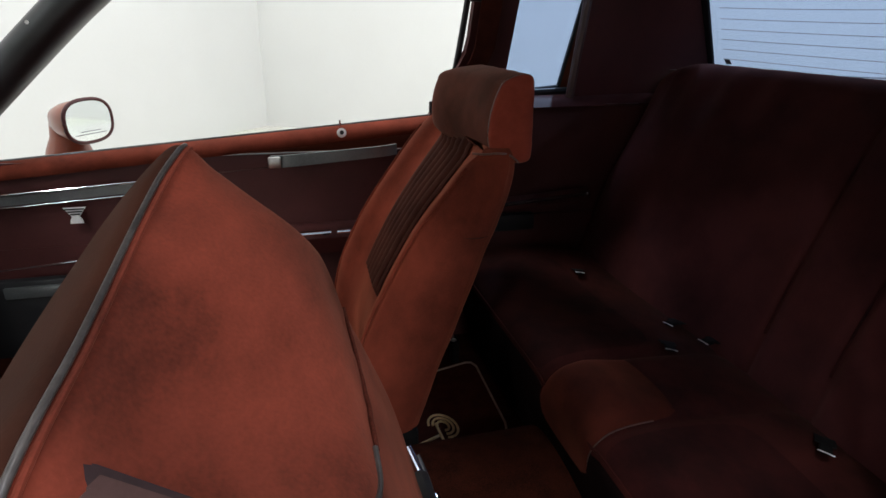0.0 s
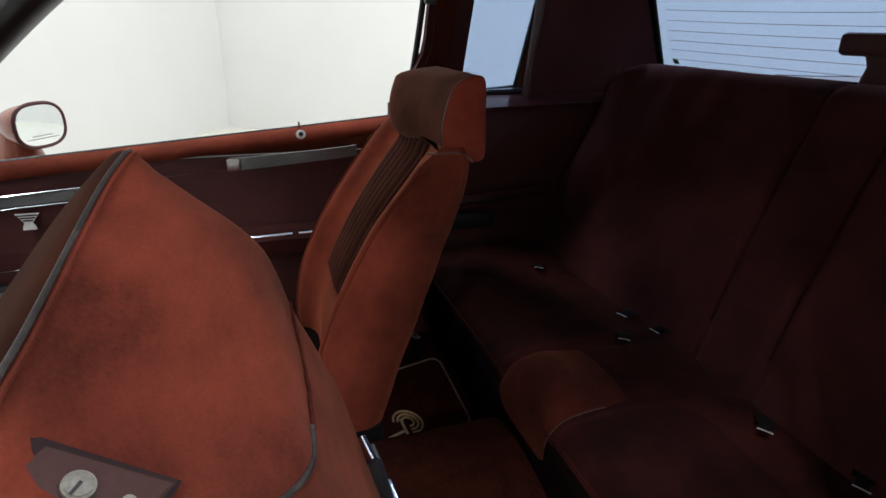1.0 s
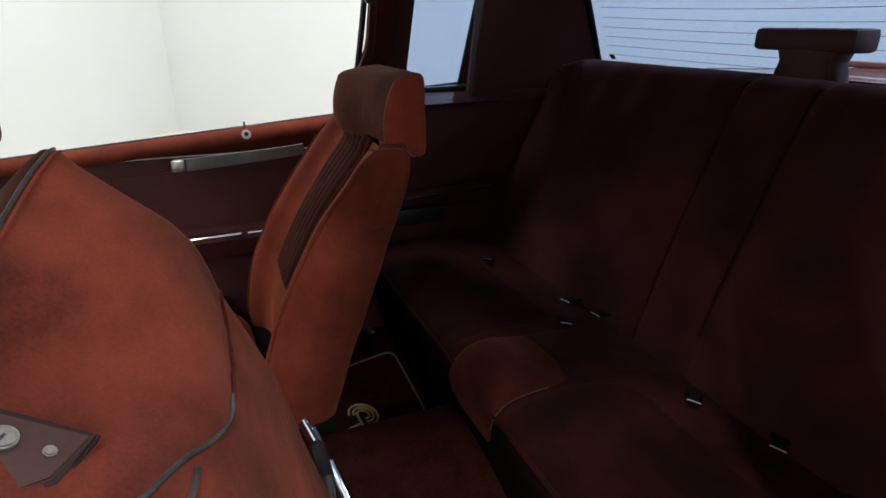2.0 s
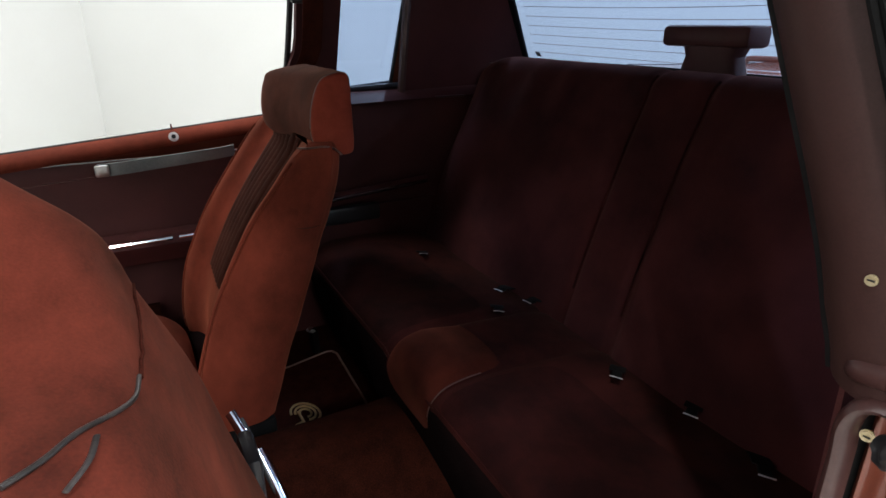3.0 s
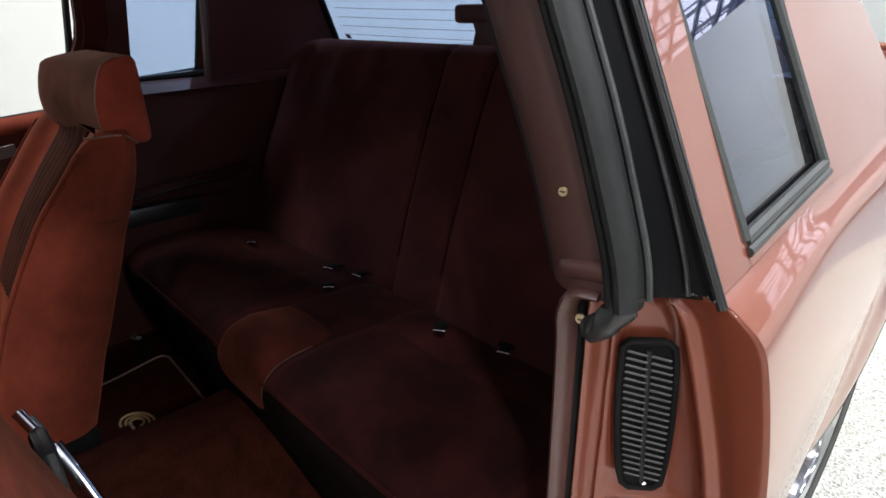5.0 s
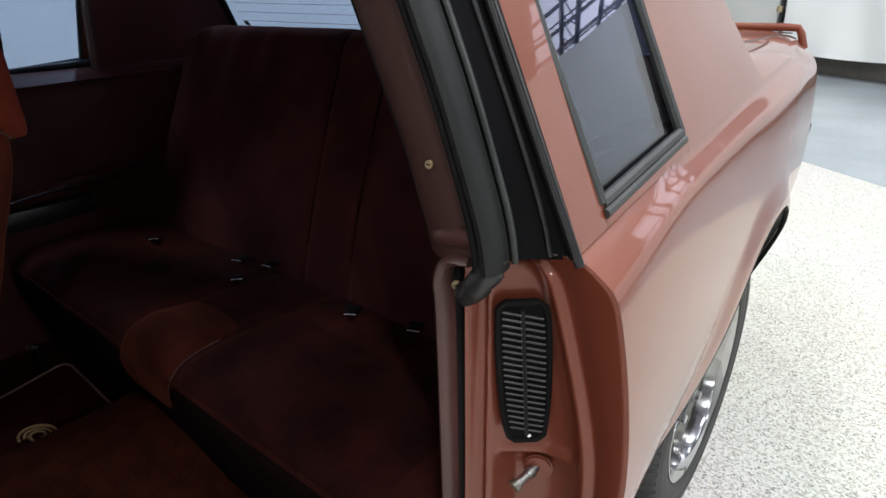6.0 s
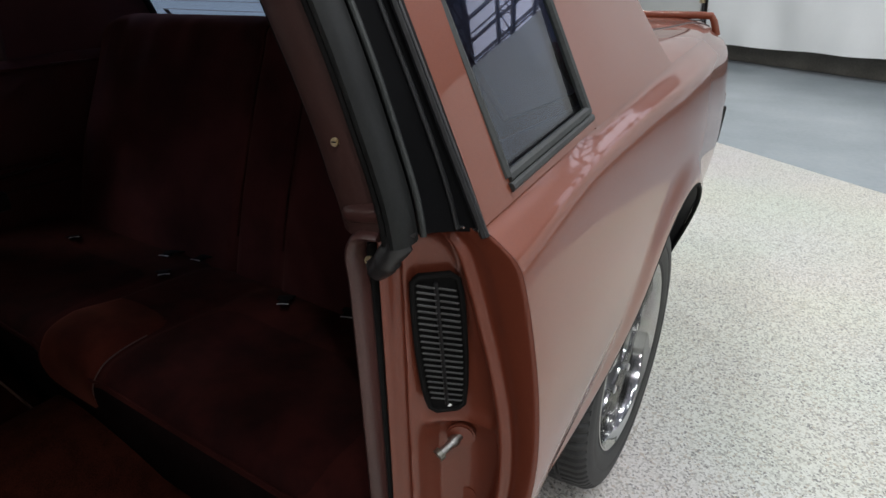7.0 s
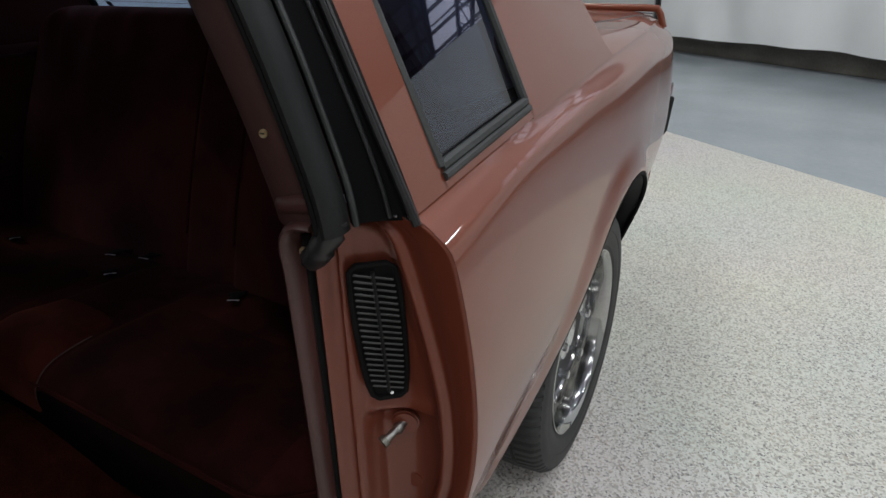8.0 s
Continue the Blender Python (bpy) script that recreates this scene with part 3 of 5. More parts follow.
def deck(u, v):
    y = 1.40 + (2.50 - 1.40) * v
    z0 = lerp([(1.4, 0.986), (1.6, 0.985), (2.0, 0.972), (2.40, 0.966), (2.46, 0.970), (2.50, 0.972)], y)
    w = flank_x(y, top_z(y)) + 0.001
    a = 2 * u - 1
    return (w * a, y, z0 - (z0 - top_z(y) + 0.001) * abs(a) ** 18)


part("rear_deck", grid(deck, 60, 24, 0.003), "paint", car, angle=60)
for side in (1, -1):
    line = [deck(0.5 + side * lerp([(0.0, 0.425), (0.75, 0.452), (0.9, 0.468), (1.0, 0.495)], s), 0.39 + 0.58 * s) for s in [i / 24 for i in range(25)]]
    part("deck_seam", tube(line, 0.0022, 6), "black_plastic", car)
# raised lip across the end of the deck lid, square at its corners
lip = [(-0.699, 2.500, 0.918), (-0.686, 2.492, 0.960), (-0.676, 2.486, 0.977), (-0.64, 2.482, 0.979), (-0.3, 2.49, 0.980), (0.3, 2.49, 0.980), (0.64, 2.482, 0.979), (0.676, 2.486, 0.977), (0.686, 2.492, 0.960), (0.699, 2.500, 0.918)]
part("deck_lip", tube(lip, 0.0115, 12, 0, 0.75, (0, 1, 0)), "paint", car, "raised copper lip on the boot lid")
part("lip_gap", tube([(x * 0.985, y - 0.020, z - 0.014) for x, y, z in lip[2:-2]], 0.0020, 6), "black_plastic", car)
def tail(u, v):
    a = 2 * u - 1
    z = 0.40 + (0.565 - 0.055 * abs(a) ** 6) * v
    bulge = 0.02 * math.sin(math.pi * min(1, v * 1.1))
    return ((flank_x(2.515, z) - 0.001) * a, 2.513 + bulge * (1 - abs(a) ** 6), z)
part("tail_panel", grid(tail, 40, 14, 0.004), "paint", car)
def bumper(u, v):
    a = 2 * u - 1
    b = math.pi * (v - 0.5)
    w = 0.744
    wrap = abs(a) ** 10
    return (w * a, 2.535 + 0.05 * math.cos(b) - 0.22 * wrap, 0.52 + 0.10 * math.sin(b))
part("rear_bumper", grid(bumper, 60, 10, 0.006), "paint", car)
for side in (1, -1):
    part("bumper_end", box(side * 0.748, 2.50, 0.625, 0.022, 0.11, 0.13, 0.008, pose(0, 0, 0, 0, 4 * side, 0)), "matte_black", car, "black rubber bumper end")
    lampm = part("side_marker", box(side * 0.7545, 2.462, 0.722, 0.014, 0.060, 0.036, 0.004), "red_lens", car, "small red side marker lamp")
    part("marker_bezel", box(side * 0.7535, 2.462, 0.722, 0.012, 0.072, 0.048, 0.004), "black_plastic", lampm)

# roof skin
def roof(u, v):
    a = 2 * u - 1
    y = -0.32 + (1.44 + 0.32) * v
    edge = up_x(max(y, 0.72), ROOF_Z)
    crown = 0.045 * (1 - a * a) - 0.05 * (2 * v - 1) ** 4
    return (edge * a, y, ROOF_Z + crown * (1 - a ** 4) if abs(a) < 0.999 else ROOF_Z)
part("roof", grid(roof, 24, 24, 0.03), "paint", car)

# rear window with its heating lines
def rear_glass(u, v, off=0.0):
    a = 2 * u - 1
    z = 0.997 + 0.29 * v
    w = 0.745 - 0.62 * (z - 0.985)
    return (w * a, 1.475 - 0.80 * (z - 0.985) + 0.10 * (1 - a * a) + off, z)
GASKET = [(0.0, 1.0 - 0.02 * k) for k in range(50)] + [(k / 40, 0.0) for k in range(41)] + [(1.0, 0.02 * k) for k in range(50)]
part("glass_gasket", tube([Vector(rear_glass(u, v, -0.006)) for u, v in GASKET], 0.012, 8, 0, 1.0, (0, 0, 1), lambda s: 0.35 if 0.36 < s < 0.64 else 1.0), "matte_black", car, "black rubber seal round the rear glass")
rear_window = part("rear_window", grid(rear_glass, 30, 8, 0.004), "tint", car, "light blue tinted rear window with heating lines")
for i in range(10):
    v = 0.10 + i * 0.088
    part("heating_line", tube([Vector(rear_glass(0.03 + 0.94 * k / 30, v, -0.006)) + Vector((0, 0, -0.012 * (1 - (2 * k / 30 - 1) ** 2))) for k in range(31)], 0.0006, 5), "maroon", rear_window)
mark = axes(Vector(rear_glass(0.035, 0.05, -0.006)), (1, 0, 0), (0, -1, -0.8))
part("glass_mark", slab([(0, 0), (0.022, 0), (0.022, 0.016), (0, 0.016)], mark, 0.0006), "rubber", rear_window)

# quarter windows: rubber frame and pane
for side in (1, -1):
    qw = part("quarter_window", grid(lambda u, v, s=side: (s * (up_x(0.9, 0.917 + 0.02 * u + 0.31 * v) - 0.004), 0.786 + 0.226 * u, 0.917 + 0.02 * u + 0.31 * v), 4, 8, 0.004), "tint", car, "blue tinted quarter window in a black rubber frame")
    edge = []
    for y, z in ((0.785, 0.921), (1.012, 0.941), (1.012, 1.235), (0.785, 1.235), (0.785, 0.921)):
        edge.append((side * (up_x(y, z) + 0.002), y, z))
    for a, b, r in zip(edge, edge[1:], (0.0062, 0.0060, 0.0060, 0.0065)):
        part("window_rubber", tube([a, b], r, 8, 0, 1.0), "rubber", qw)
    part("window_reveal", tube([(edge[0][0] + side * 0.006, 0.783, 0.9135), (edge[1][0] + side * 0.005, 1.015, 0.9335)], 0.0046, 8), "rubber", qw)


# rear wheels
WHEEL_Y, WHEEL_Z = 1.475, 0.313


def wheel(side):
    w = part("wheel", disc((side * 0.70, WHEEL_Y, WHEEL_Z), (1, 0, 0), 0.15, 0.1, 32), "black_plastic", car, "polished alloy wheel on a black tyre")
    for k in range(5):
        a = 2 * math.pi * k / 5
        part("lug_nut", disc((side * 0.772, WHEEL_Y + 0.085 * math.sin(a), WHEEL_Z + 0.085 * math.cos(a)), (side, 0, 0), 0.011, 0.03, 6, 0.002), "chrome", w)
    R, half, cx = 0.313, 0.104, 0.706
    prof = [(-0.80, 0.66), (-0.95, 0.75), (-1.0, 0.86), (-0.93, 0.955), (-0.80, 0.985), (-0.45, 0.998), (-0.42, 0.975), (-0.38, 0.975), (-0.35, 1.0), (-0.03, 1.0), (0.0, 0.975), (0.03, 1.0), (0.35, 1.0), (0.38, 0.975), (0.42, 0.975), (0.45, 0.998),
            (0.80, 0.985), (0.90, 0.965), (0.95, 0.945), (0.962, 0.935), (0.965, 0.920), (0.985, 0.905), (1.0, 0.86), (0.995, 0.835), (0.985, 0.832), (0.985, 0.815), (0.99, 0.80), (0.975, 0.755), (0.955, 0.725), (0.94, 0.72), (0.90, 0.69), (0.7, 0.672), (-0.7, 0.672)]
    n = 320
    loops = []
    for i in range(n + 1):
        a = 2 * math.pi * i / n
        loop = []
        for k, (x, r) in enumerate(prof):
            rr = r * R
            if k in (3, 4, 5, 15, 16, 17, 18) and i % 4 == 0:
                rr -= 0.0055
            if k in (9, 11) and i % 8 == 2 or k in (8, 12) and i % 8 == 6:
                rr -= 0.004
            loop.append((side * (cx + half * x), WHEEL_Y + rr * math.sin(a), WHEEL_Z + rr * math.cos(a)))
        loops.append(loop)
    bm = loft(loops, caps=False)
    bmesh.ops.remove_doubles(bm, verts=bm.verts, dist=1e-5)
    part("tyre", bm, "tyre", w, "black tyre with block tread", angle=25)
    rp = [(0.84, 0.690), (0.915, 0.697), (0.940, 0.694), (0.945, 0.686), (0.910, 0.676), (0.86, 0.656), (0.78, 0.648), (0.66, 0.645), (0.60, 0.640), (0.46, 0.636), (0.30, 0.630), (0.16, 0.60), (-0.6, 0.56), (-0.6, 0.60), (0.6, 0.655)]
    bm = loft([[(side * (cx + half * x), WHEEL_Y + r * R * math.sin(2 * math.pi * i / 96), WHEEL_Z + r * R * math.cos(2 * math.pi * i / 96)) for x, r in rp] for i in range(97)], caps=False)
    bmesh.ops.remove_doubles(bm, verts=bm.verts, dist=1e-5)
    part("rim", bm, "wheel_chrome", w, "bright polished rim")
    # slotted disc of the wheel: rounded spokes with raised edges between dark openings
    for k in range(14):
        a = 2 * math.pi * (k + 0.5) / 14
        ca, sa = math.cos(a), math.sin(a)
        loops = []
        for f in (0.0, 0.12, 0.3, 0.5, 0.7, 0.88, 1.0):
            r = 0.070 + (0.208 - 0.070) * f
            hw = 0.011 + 0.012 * f ** 3
            x = cx + half * (0.14 + 0.18 * math.sin(math.pi * f) + 0.04 * f)
            c = Vector((side * x, WHEEL_Y + r * sa, WHEEL_Z + r * ca))
            t = Vector((0, ca, -sa))
            o = Vector((side, 0, 0))
            loops.append([c + t * hw - o * 0.022, c + t * hw, c + t * hw * 0.7 + o * 0.006, c + t * hw * 0.3 + o * 0.002, c - t * hw * 0.3 + o * 0.002, c - t * hw * 0.7 + o * 0.006, c - t * hw, c - t * hw - o * 0.022])
        part("spoke", loft(loops), "wheel_chrome", w, angle=60)
        r = 0.186
        part("rim_bolt", disc((side * (cx + half * 0.30), WHEEL_Y + r * math.sin(a + 0.22), WHEEL_Z + r * math.cos(a + 0.22)), (side, 0, 0), 0.008, 0.02, 10, 0.003), "chrome", w)
    part("hub_cap", disc((side * (cx + half * 0.30), WHEEL_Y, WHEEL_Z), (side, 0, 0), 0.062, 0.05, 32, 0.008), "chrome", w)
    part("hub_centre", disc((side * (cx + half * 0.30 + 0.025), WHEEL_Y, WHEEL_Z), (side, 0, 0), 0.03, 0.012, 24, 0.003), "chrome", w)


wheel(1)
wheel(-1)

# ---- driver side door jamb and B-pillar ----
def outer_edge(z):
    """The door opening's rear edge of the quarter panel: x by height."""
    return flank_x(0.72, z)


JIN, JTOP = 0.738, 0.896       # inner edge and top of the painted jamb


def jamb(u, v):
    z = 0.26 + (JTOP - 0.26) * v
    xo = outer_edge(z)
    x = JIN + (xo - JIN) * u
    g = lerp([(0.6, 0.032), (0.7, 0.040), (0.8, 0.053), (0.85, 0.058), (0.9, 0.062)], z)
    # cross profile: inner beads, slanted pan, raised ridge, rolled outer flange
    y = smooth_table([(0.738, 0.694), (0.744, 0.686), (0.750, 0.699), (0.7555, 0.703), (0.7605, 0.699), (0.769, 0.712), (0.795, 0.735), (0.812, 0.741), (0.90, 0.745)], x)
    gap = xo - x
    if gap < g + 0.022:
        y2 = smooth_table([(0.0, 0.7195), (0.005, 0.7182), (g * 0.5, 0.7205), (g - 0.008, 0.7262), (g, 0.7205), (g + 0.005, 0.7225), (g + 0.013, 0.736), (g + 0.022, 0.742)], gap)
        f = max(0, min(1, (g + 0.022 - gap) / 0.012))
        y = y + (y2 - y) * f
    # a deeper pan under the grille, with a ridge over it
    if x > 0.764 and gap > g + 0.004:
        e = min(1, (gap - g - 0.004) / 0.012) * min(1, (x - 0.764) / 0.012)
        s = max(0, min(1, (0.672 - z) / 0.012))
        y += e * (0.012 * s - 0.007 * math.exp(-((z - 0.676) / 0.007) ** 2))
    return (x, y, z)


part("door_jamb", grid(jamb, 100, 120, 0.002), "jamb", car, "copper painted door jamb with pressed ridges", angle=50)
# round cap on the jamb's top
def cap(u, v):
    x = 0.738 + (outer_edge(JTOP) - 0.738) * u
    y = jamb(u, 1.0)[1]
    return (x, y + (0.76 - y) * v, JTOP)
part("jamb_top", grid(cap, 40, 5, 0.003), "jamb", car)

# vent grille in the jamb
G = axes(Vector((0.7835, 0.7175, 0.769)), (0.74, 0.67, 0), (0.67, -0.74, 0.0)) @ Matrix.Diagonal((1.04, 0.88, 1, 1))
def gx(z):
    """half-width edges of the grille by height"""
    left = smooth_table([(-0.09, -0.006), (-0.06, -0.013), (0.0, -0.019), (0.05, -0.0215), (0.09, -0.0215)], z)
    right = smooth_table([(-0.09, 0.0235), (-0.05, 0.026), (0.0, 0.0255), (0.06, 0.022), (0.09, 0.017)], z)
    return left, right
GZ = [-0.080 + 0.16 * i / 12 for i in range(13)]
outline = [(gx(-0.08)[1] - 0.006, -0.086)] + [(gx(z)[1], z) for z in GZ] + [(gx(0.08)[1] - 0.006, 0.086), (gx(0.08)[0] + 0.006, 0.086)] + [(gx(z)[0], z) for z in GZ[::-1]] + [(gx(-0.08)[0] + 0.006, -0.086)]
flow = part("vent_grille", slab(outline, G @ Matrix.Translation((0, 0, -0.004)), 0.006, 0.001), "matte_black", car, "black louvred vent grille")
rim_pts = [G @ Vector((x, y, 0.004)) for x, y in outline] + [G @ Vector((outline[0][0], outline[0][1], 0.004))]
part("grille_rim", tube(rim_pts, 0.0028, 8, 0, 1.0, (0.67, -0.74, 0.0)), "matte_black", flow)
for i in range(20):
    z = -0.070 + i * 0.0075
    l, r = gx(z)
    mid = (l + r) / 2
    for a, b in ((l + 0.003, mid - 0.0012), (mid + 0.0012, r - 0.003)):
        m = G @ Matrix.Translation(((a + b) / 2, z + 0.0026 * (1 if a < mid - 0.002 else -1), 0.0062)) @ pose(0, 0, 0, 0, 0, -17) @ pose(0, 0, 0, 35, 0, 0)
        bm = box(0, 0, 0, b - a, 0.0036, 0.0013, 0.0004, None, 1)
        bmesh.ops.transform(bm, matrix=m, verts=bm.verts)
        part("slat", bm, "slat", flow, smooth=False)
part("grille_bar", tube([G @ Vector((sum(gx(z)) / 2, z, 0.005)) for z in (-0.078, 0, 0.078)], 0.0022, 6), "black_plastic", flow)
part("grille_screw", disc(G @ Vector((0.010, -0.079, 0.004)), G.to_3x3() @ Vector((0, 0, 1)), 0.0020, 0.004, 10), "chrome", flow)

# striker bolt
strike = part("striker", tube([(0.795, 0.742, 0.645), (0.791, 0.727, 0.641), (0.7862, 0.713, 0.636)], 0.0046, 12), "brushed", car, "steel striker bolt with a worn collar")
part("striker_head", tube([(0.7872, 0.716, 0.637), (0.7855, 0.711, 0.635)], 0.0068, 14), "dull_steel", strike)
part("striker_collar", tube([(0.793, 0.735, 0.643), (0.791, 0.729, 0.641)], 0.0064, 12), "brushed", strike)
part("striker_washer", disc((0.795, 0.742, 0.645), (0.45, -1, 0.0), 0.0155, 0.008, 24, 0.002), "jamb", strike)
part("jamb_plug", disc((0.798, 0.751, 0.555), (0.3, -1, 0), 0.012, 0.006, 16, 0.002), "jamb", strike)

# inner trim strip along the opening, arched over its upper screw
def strip(u, v):
    z = 0.30 + (0.876 - 0.30) * v
    x = 0.730 + 0.009 * u + 0.004 * math.sin(v * 3)
    return (x, 0.670 + 0.024 * u - 0.004 * math.sin(math.pi * u), z)
# this face is black to draw the shaded gap between bead and jamb
sidetrim = part("sill_trim", grid(strip, 8, 30, 0.004), "matte_black", car, "edge trim along the door opening, black for the shaded gap")
bead = [(0.7385, 0.670, 0.30), (0.7390, 0.669, 0.45), (0.7390, 0.6685, 0.60), (0.7380, 0.668, 0.75), (0.7370, 0.667, 0.845), (0.7360, 0.666, 0.872), (0.7410, 0.665, 0.8880), (0.750, 0.665, 0.8945), (0.764, 0.667, 0.8950)]
part("trim_bead", tube(bead, 0.0060, 12, 60, 2.1, (0, 1, 0), lambda s: 1.0 if s < 0.72 else 1.0 - 0.35 * (s - 0.72) / 0.28), "maroon_light", sidetrim)
for p in ((0.7455, 0.672, 0.867), (0.735, 0.670, 0.575)):
    part("trim_screw", disc(p, (0.3, -1, 0.15), 0.0042, 0.004, 12, 0.001), "brass", sidetrim)
    part("screw_slot", box(p[0] + 0.0008, p[1] - 0.0022, p[2], 0.004, 0.0010, 0.0010), "black_plastic", sidetrim, smooth=False)

# pillar trim, leaning in with the roof
def pillar_in(z):
    """The weather strip's line up the pillar."""
    return smooth_table([(0.85, 0.800), (0.91, 0.803), (0.95, 0.794), (1.00, 0.775), (1.06, 0.748), (1.20, 0.685), (1.32, 0.625)], z)


def ptrim(u, v):
    z = 0.892 + (1.31 - 0.892) * v
    w = 0.075
    a = pillar_in(z) - 0.103 + 0.010 * max(0, (0.93 - z) / 0.04) * (1 - u)
    bow = 0.010 * math.sin(math.pi * u) ** 0.8
    return (a + w * u, 0.672 - bow + 0.012 * (1 - u) ** 4, z)
ptr = part("pillar_trim", grid(ptrim, 12, 30, 0.004), "pillar_brown", car, "maroon plastic pillar trim with a round screw")
def ptrim_side(u, v):
    z = 0.892 + (1.31 - 0.892) * v
    return (pillar_in(z) - 0.1035 - 0.022 * min(1, max(0, (z - 0.93) / 0.25)) * u + 0.010 * max(0, (0.93 - z) / 0.04), 0.686 + 0.04 * u, z)
# black colour stands in for the shade on the trim's inner side
part("pillar_flank_shade", grid(ptrim_side, 6, 24, 0.004), "matte_black", ptr, "inner edge of the trim, its shade painted black")
part("trim_screw", disc((0.728, 0.6615, 0.970), (0.2, -1, 0.2), 0.0036, 0.004, 12, 0.001), "brass", ptr)
part("screw_slot", box(0.7285, 0.6593, 0.9705, 0.004, 0.0010, 0.0010), "black_plastic", ptr, smooth=False)
part("pillar_step", tube([(0.7290, 0.682, 0.9060), (0.7320, 0.672, 0.9085), (0.741, 0.668, 0.9120), (0.768, 0.668, 0.9165)], 0.0095, 12, 20), "maroon_light", ptr)

# weather strip and the black channel
def strip_x(z):
    return smooth_table([(0.865, 0.7865), (0.90, 0.7845), (0.93, 0.7785), (0.97, 0.7650), (1.02, 0.7465), (1.06, 0.7295), (1.20, 0.666), (1.32, 0.608)], z)


def seal_line(dx, y, z0=0.893, z1=1.31, n=24):
    return [(strip_x(z0 + (z1 - z0) * i / n) + dx, y, z0 + (z1 - z0) * i / n) for i in range(n + 1)]


seal = part("weather_strip", tube(seal_line(0.0005, 0.669), 0.0088, 14, 40, 1.85, (0, 1, 0)), "strip_rubber", car, "thick grey rubber weather strip around the door opening")
part("strip_lip", tube(seal_line(-0.0095, 0.659), 0.0036, 8, 40), "matte_black", seal)
part("strip_ridge", tube(seal_line(0.0055, 0.6895), 0.0030, 8, 40), "rubber", seal)
bm = tube([(0.7845, 0.669, 0.906), (0.780, 0.666, 0.889), (0.773, 0.664, 0.878), (0.766, 0.665, 0.871), (0.760, 0.667, 0.866)], 0.0108, 16, 24, 1.15, (0, 1, 0))
for vert in bm.verts:
    vert.co += Vector((1, 0.6, 0.5)) * 0.0045 * noise.noise(vert.co * 110)
part("strip_end", bm, "black_plastic", seal, "torn black rubber end")

def channel(u, v):
    z = 0.893 + (1.32 - 0.893) * v
    xo = up_x(0.722, z) + 0.006
    xi = strip_x(z) + 0.001
    x = xi + (xo - xi) * u
    y = smooth_table([(0, 0.690), (0.2, 0.702), (0.5, 0.713), (0.9, 0.722), (1, 0.713)], u)
    return (x, y, z)
ch = part("pillar_channel", grid(channel, 20, 24, 0.004), "black_gloss", car, "black pillar channel")
part("channel_edge", tube([(up_x(0.722, z) + 0.006, 0.716, z) for z in [0.892 + 0.43 * i / 20 for i in range(21)]], 0.0042, 8), "black_plastic", ch)
part("channel_ridge", tube([(0.48 * (up_x(0.722, z) + 0.006) + 0.52 * (pillar_in(z) - 0.014), 0.7115, z) for z in [0.896 + 0.42 * i / 20 for i in range(21)]], 0.0022, 8), "black_plastic", ch)
for x in (0.808, 0.822):
    part("channel_clip", tube([(x, 0.716, 0.8985), (x + 0.004, 0.713, 0.8975), (x + 0.008, 0.712, 0.8985)], 0.0012, 6), "chrome", ch)

# inner quarter panel behind the pillar, driver side (dark, seen edge-on)
part("inner_quarter", grid(lambda u, v: (0.732 - 0.02 * v, 0.705 + 0.60 * u, 0.30 + 0.60 * v), 6, 6, 0.004), "maroon", car)
part("side_sill", box(-0.70, 0.30, 0.40, 0.01, 2.1, 0.40), "maroon", car, smooth=False)
part("inner_sail", grid(lambda u, v: (0.70 - 0.30 * v, 1.02 + 0.40 * u, 0.92 + 0.38 * v), 6, 6, 0.01), "maroon", car)
part("headliner", grid(lambda u, v: (-0.58 + 1.16 * u, -0.25 + 1.60 * v, 1.300 + 0.02 * math.sin(math.pi * u)), 8, 8, 0.006), "headliner", car, "maroon cloth headliner, lightened to bounce light into the cabin")

# floor pan, sill and carpet
def carpet(u, v):
    x = 0.70 - 1.40 * u
    y = -0.75 + 1.50 * v
    hump = 0.15 * max(0, math.cos(min(1, abs(x) / 0.185) * math.pi / 2)) ** 0.55
    return (x, y, 0.225 + hump + 0.004 * noise.noise(Vector((x * 9, y * 9, 0))))
tagged(part("carpet", grid(carpet, 60, 30, 0.01), "carpet", car), "worn maroon carpet over the floor and tunnel")
part("underbody", box(0, 0.6, 0.20, 1.36, 2.9, 0.02), "black_plastic", car, smooth=False)
part("rocker", tube([(0.80, -0.75, 0.28), (0.80, 0.74, 0.28)], 0.06, 12, 0, 1.2), "paint", car)
part("sill_plate", box(0.755, 0.0, 0.335, 0.09, 1.36, 0.012, 0.003), "brushed", car)
part("rear_bulkhead", box(0, 1.36, 0.55, 1.36, 0.04, 0.75), "black_plastic", car, smooth=False)
part("passenger_rocker", tube([(-0.80, -0.75, 0.28), (-0.80, 0.74, 0.28)], 0.06, 12, 0, 1.2), "paint", car)
part("dashboard", box(0, -0.62, 0.72, 1.34, 0.30, 0.36, 0.05), "maroon", car)
part("firewall", box(0, -0.80, 0.55, 1.36, 0.04, 0.9), "black_plastic", car, smooth=False)
part("windshield", grid(lambda u, v: ((0.68 - 0.10 * v) * (2 * u - 1), -0.72 + 0.42 * v - 0.10 * (1 - (2 * u - 1) ** 2), 0.93 + 0.39 * v), 12, 6, 0.005), "glass", car, "clear windshield glass")
part("driver_pillar", tube([(0.74, -0.66, 0.88), (0.66, -0.42, 1.15), (0.60, -0.30, 1.31)], 0.035, 10, 10), "black_plastic", car)
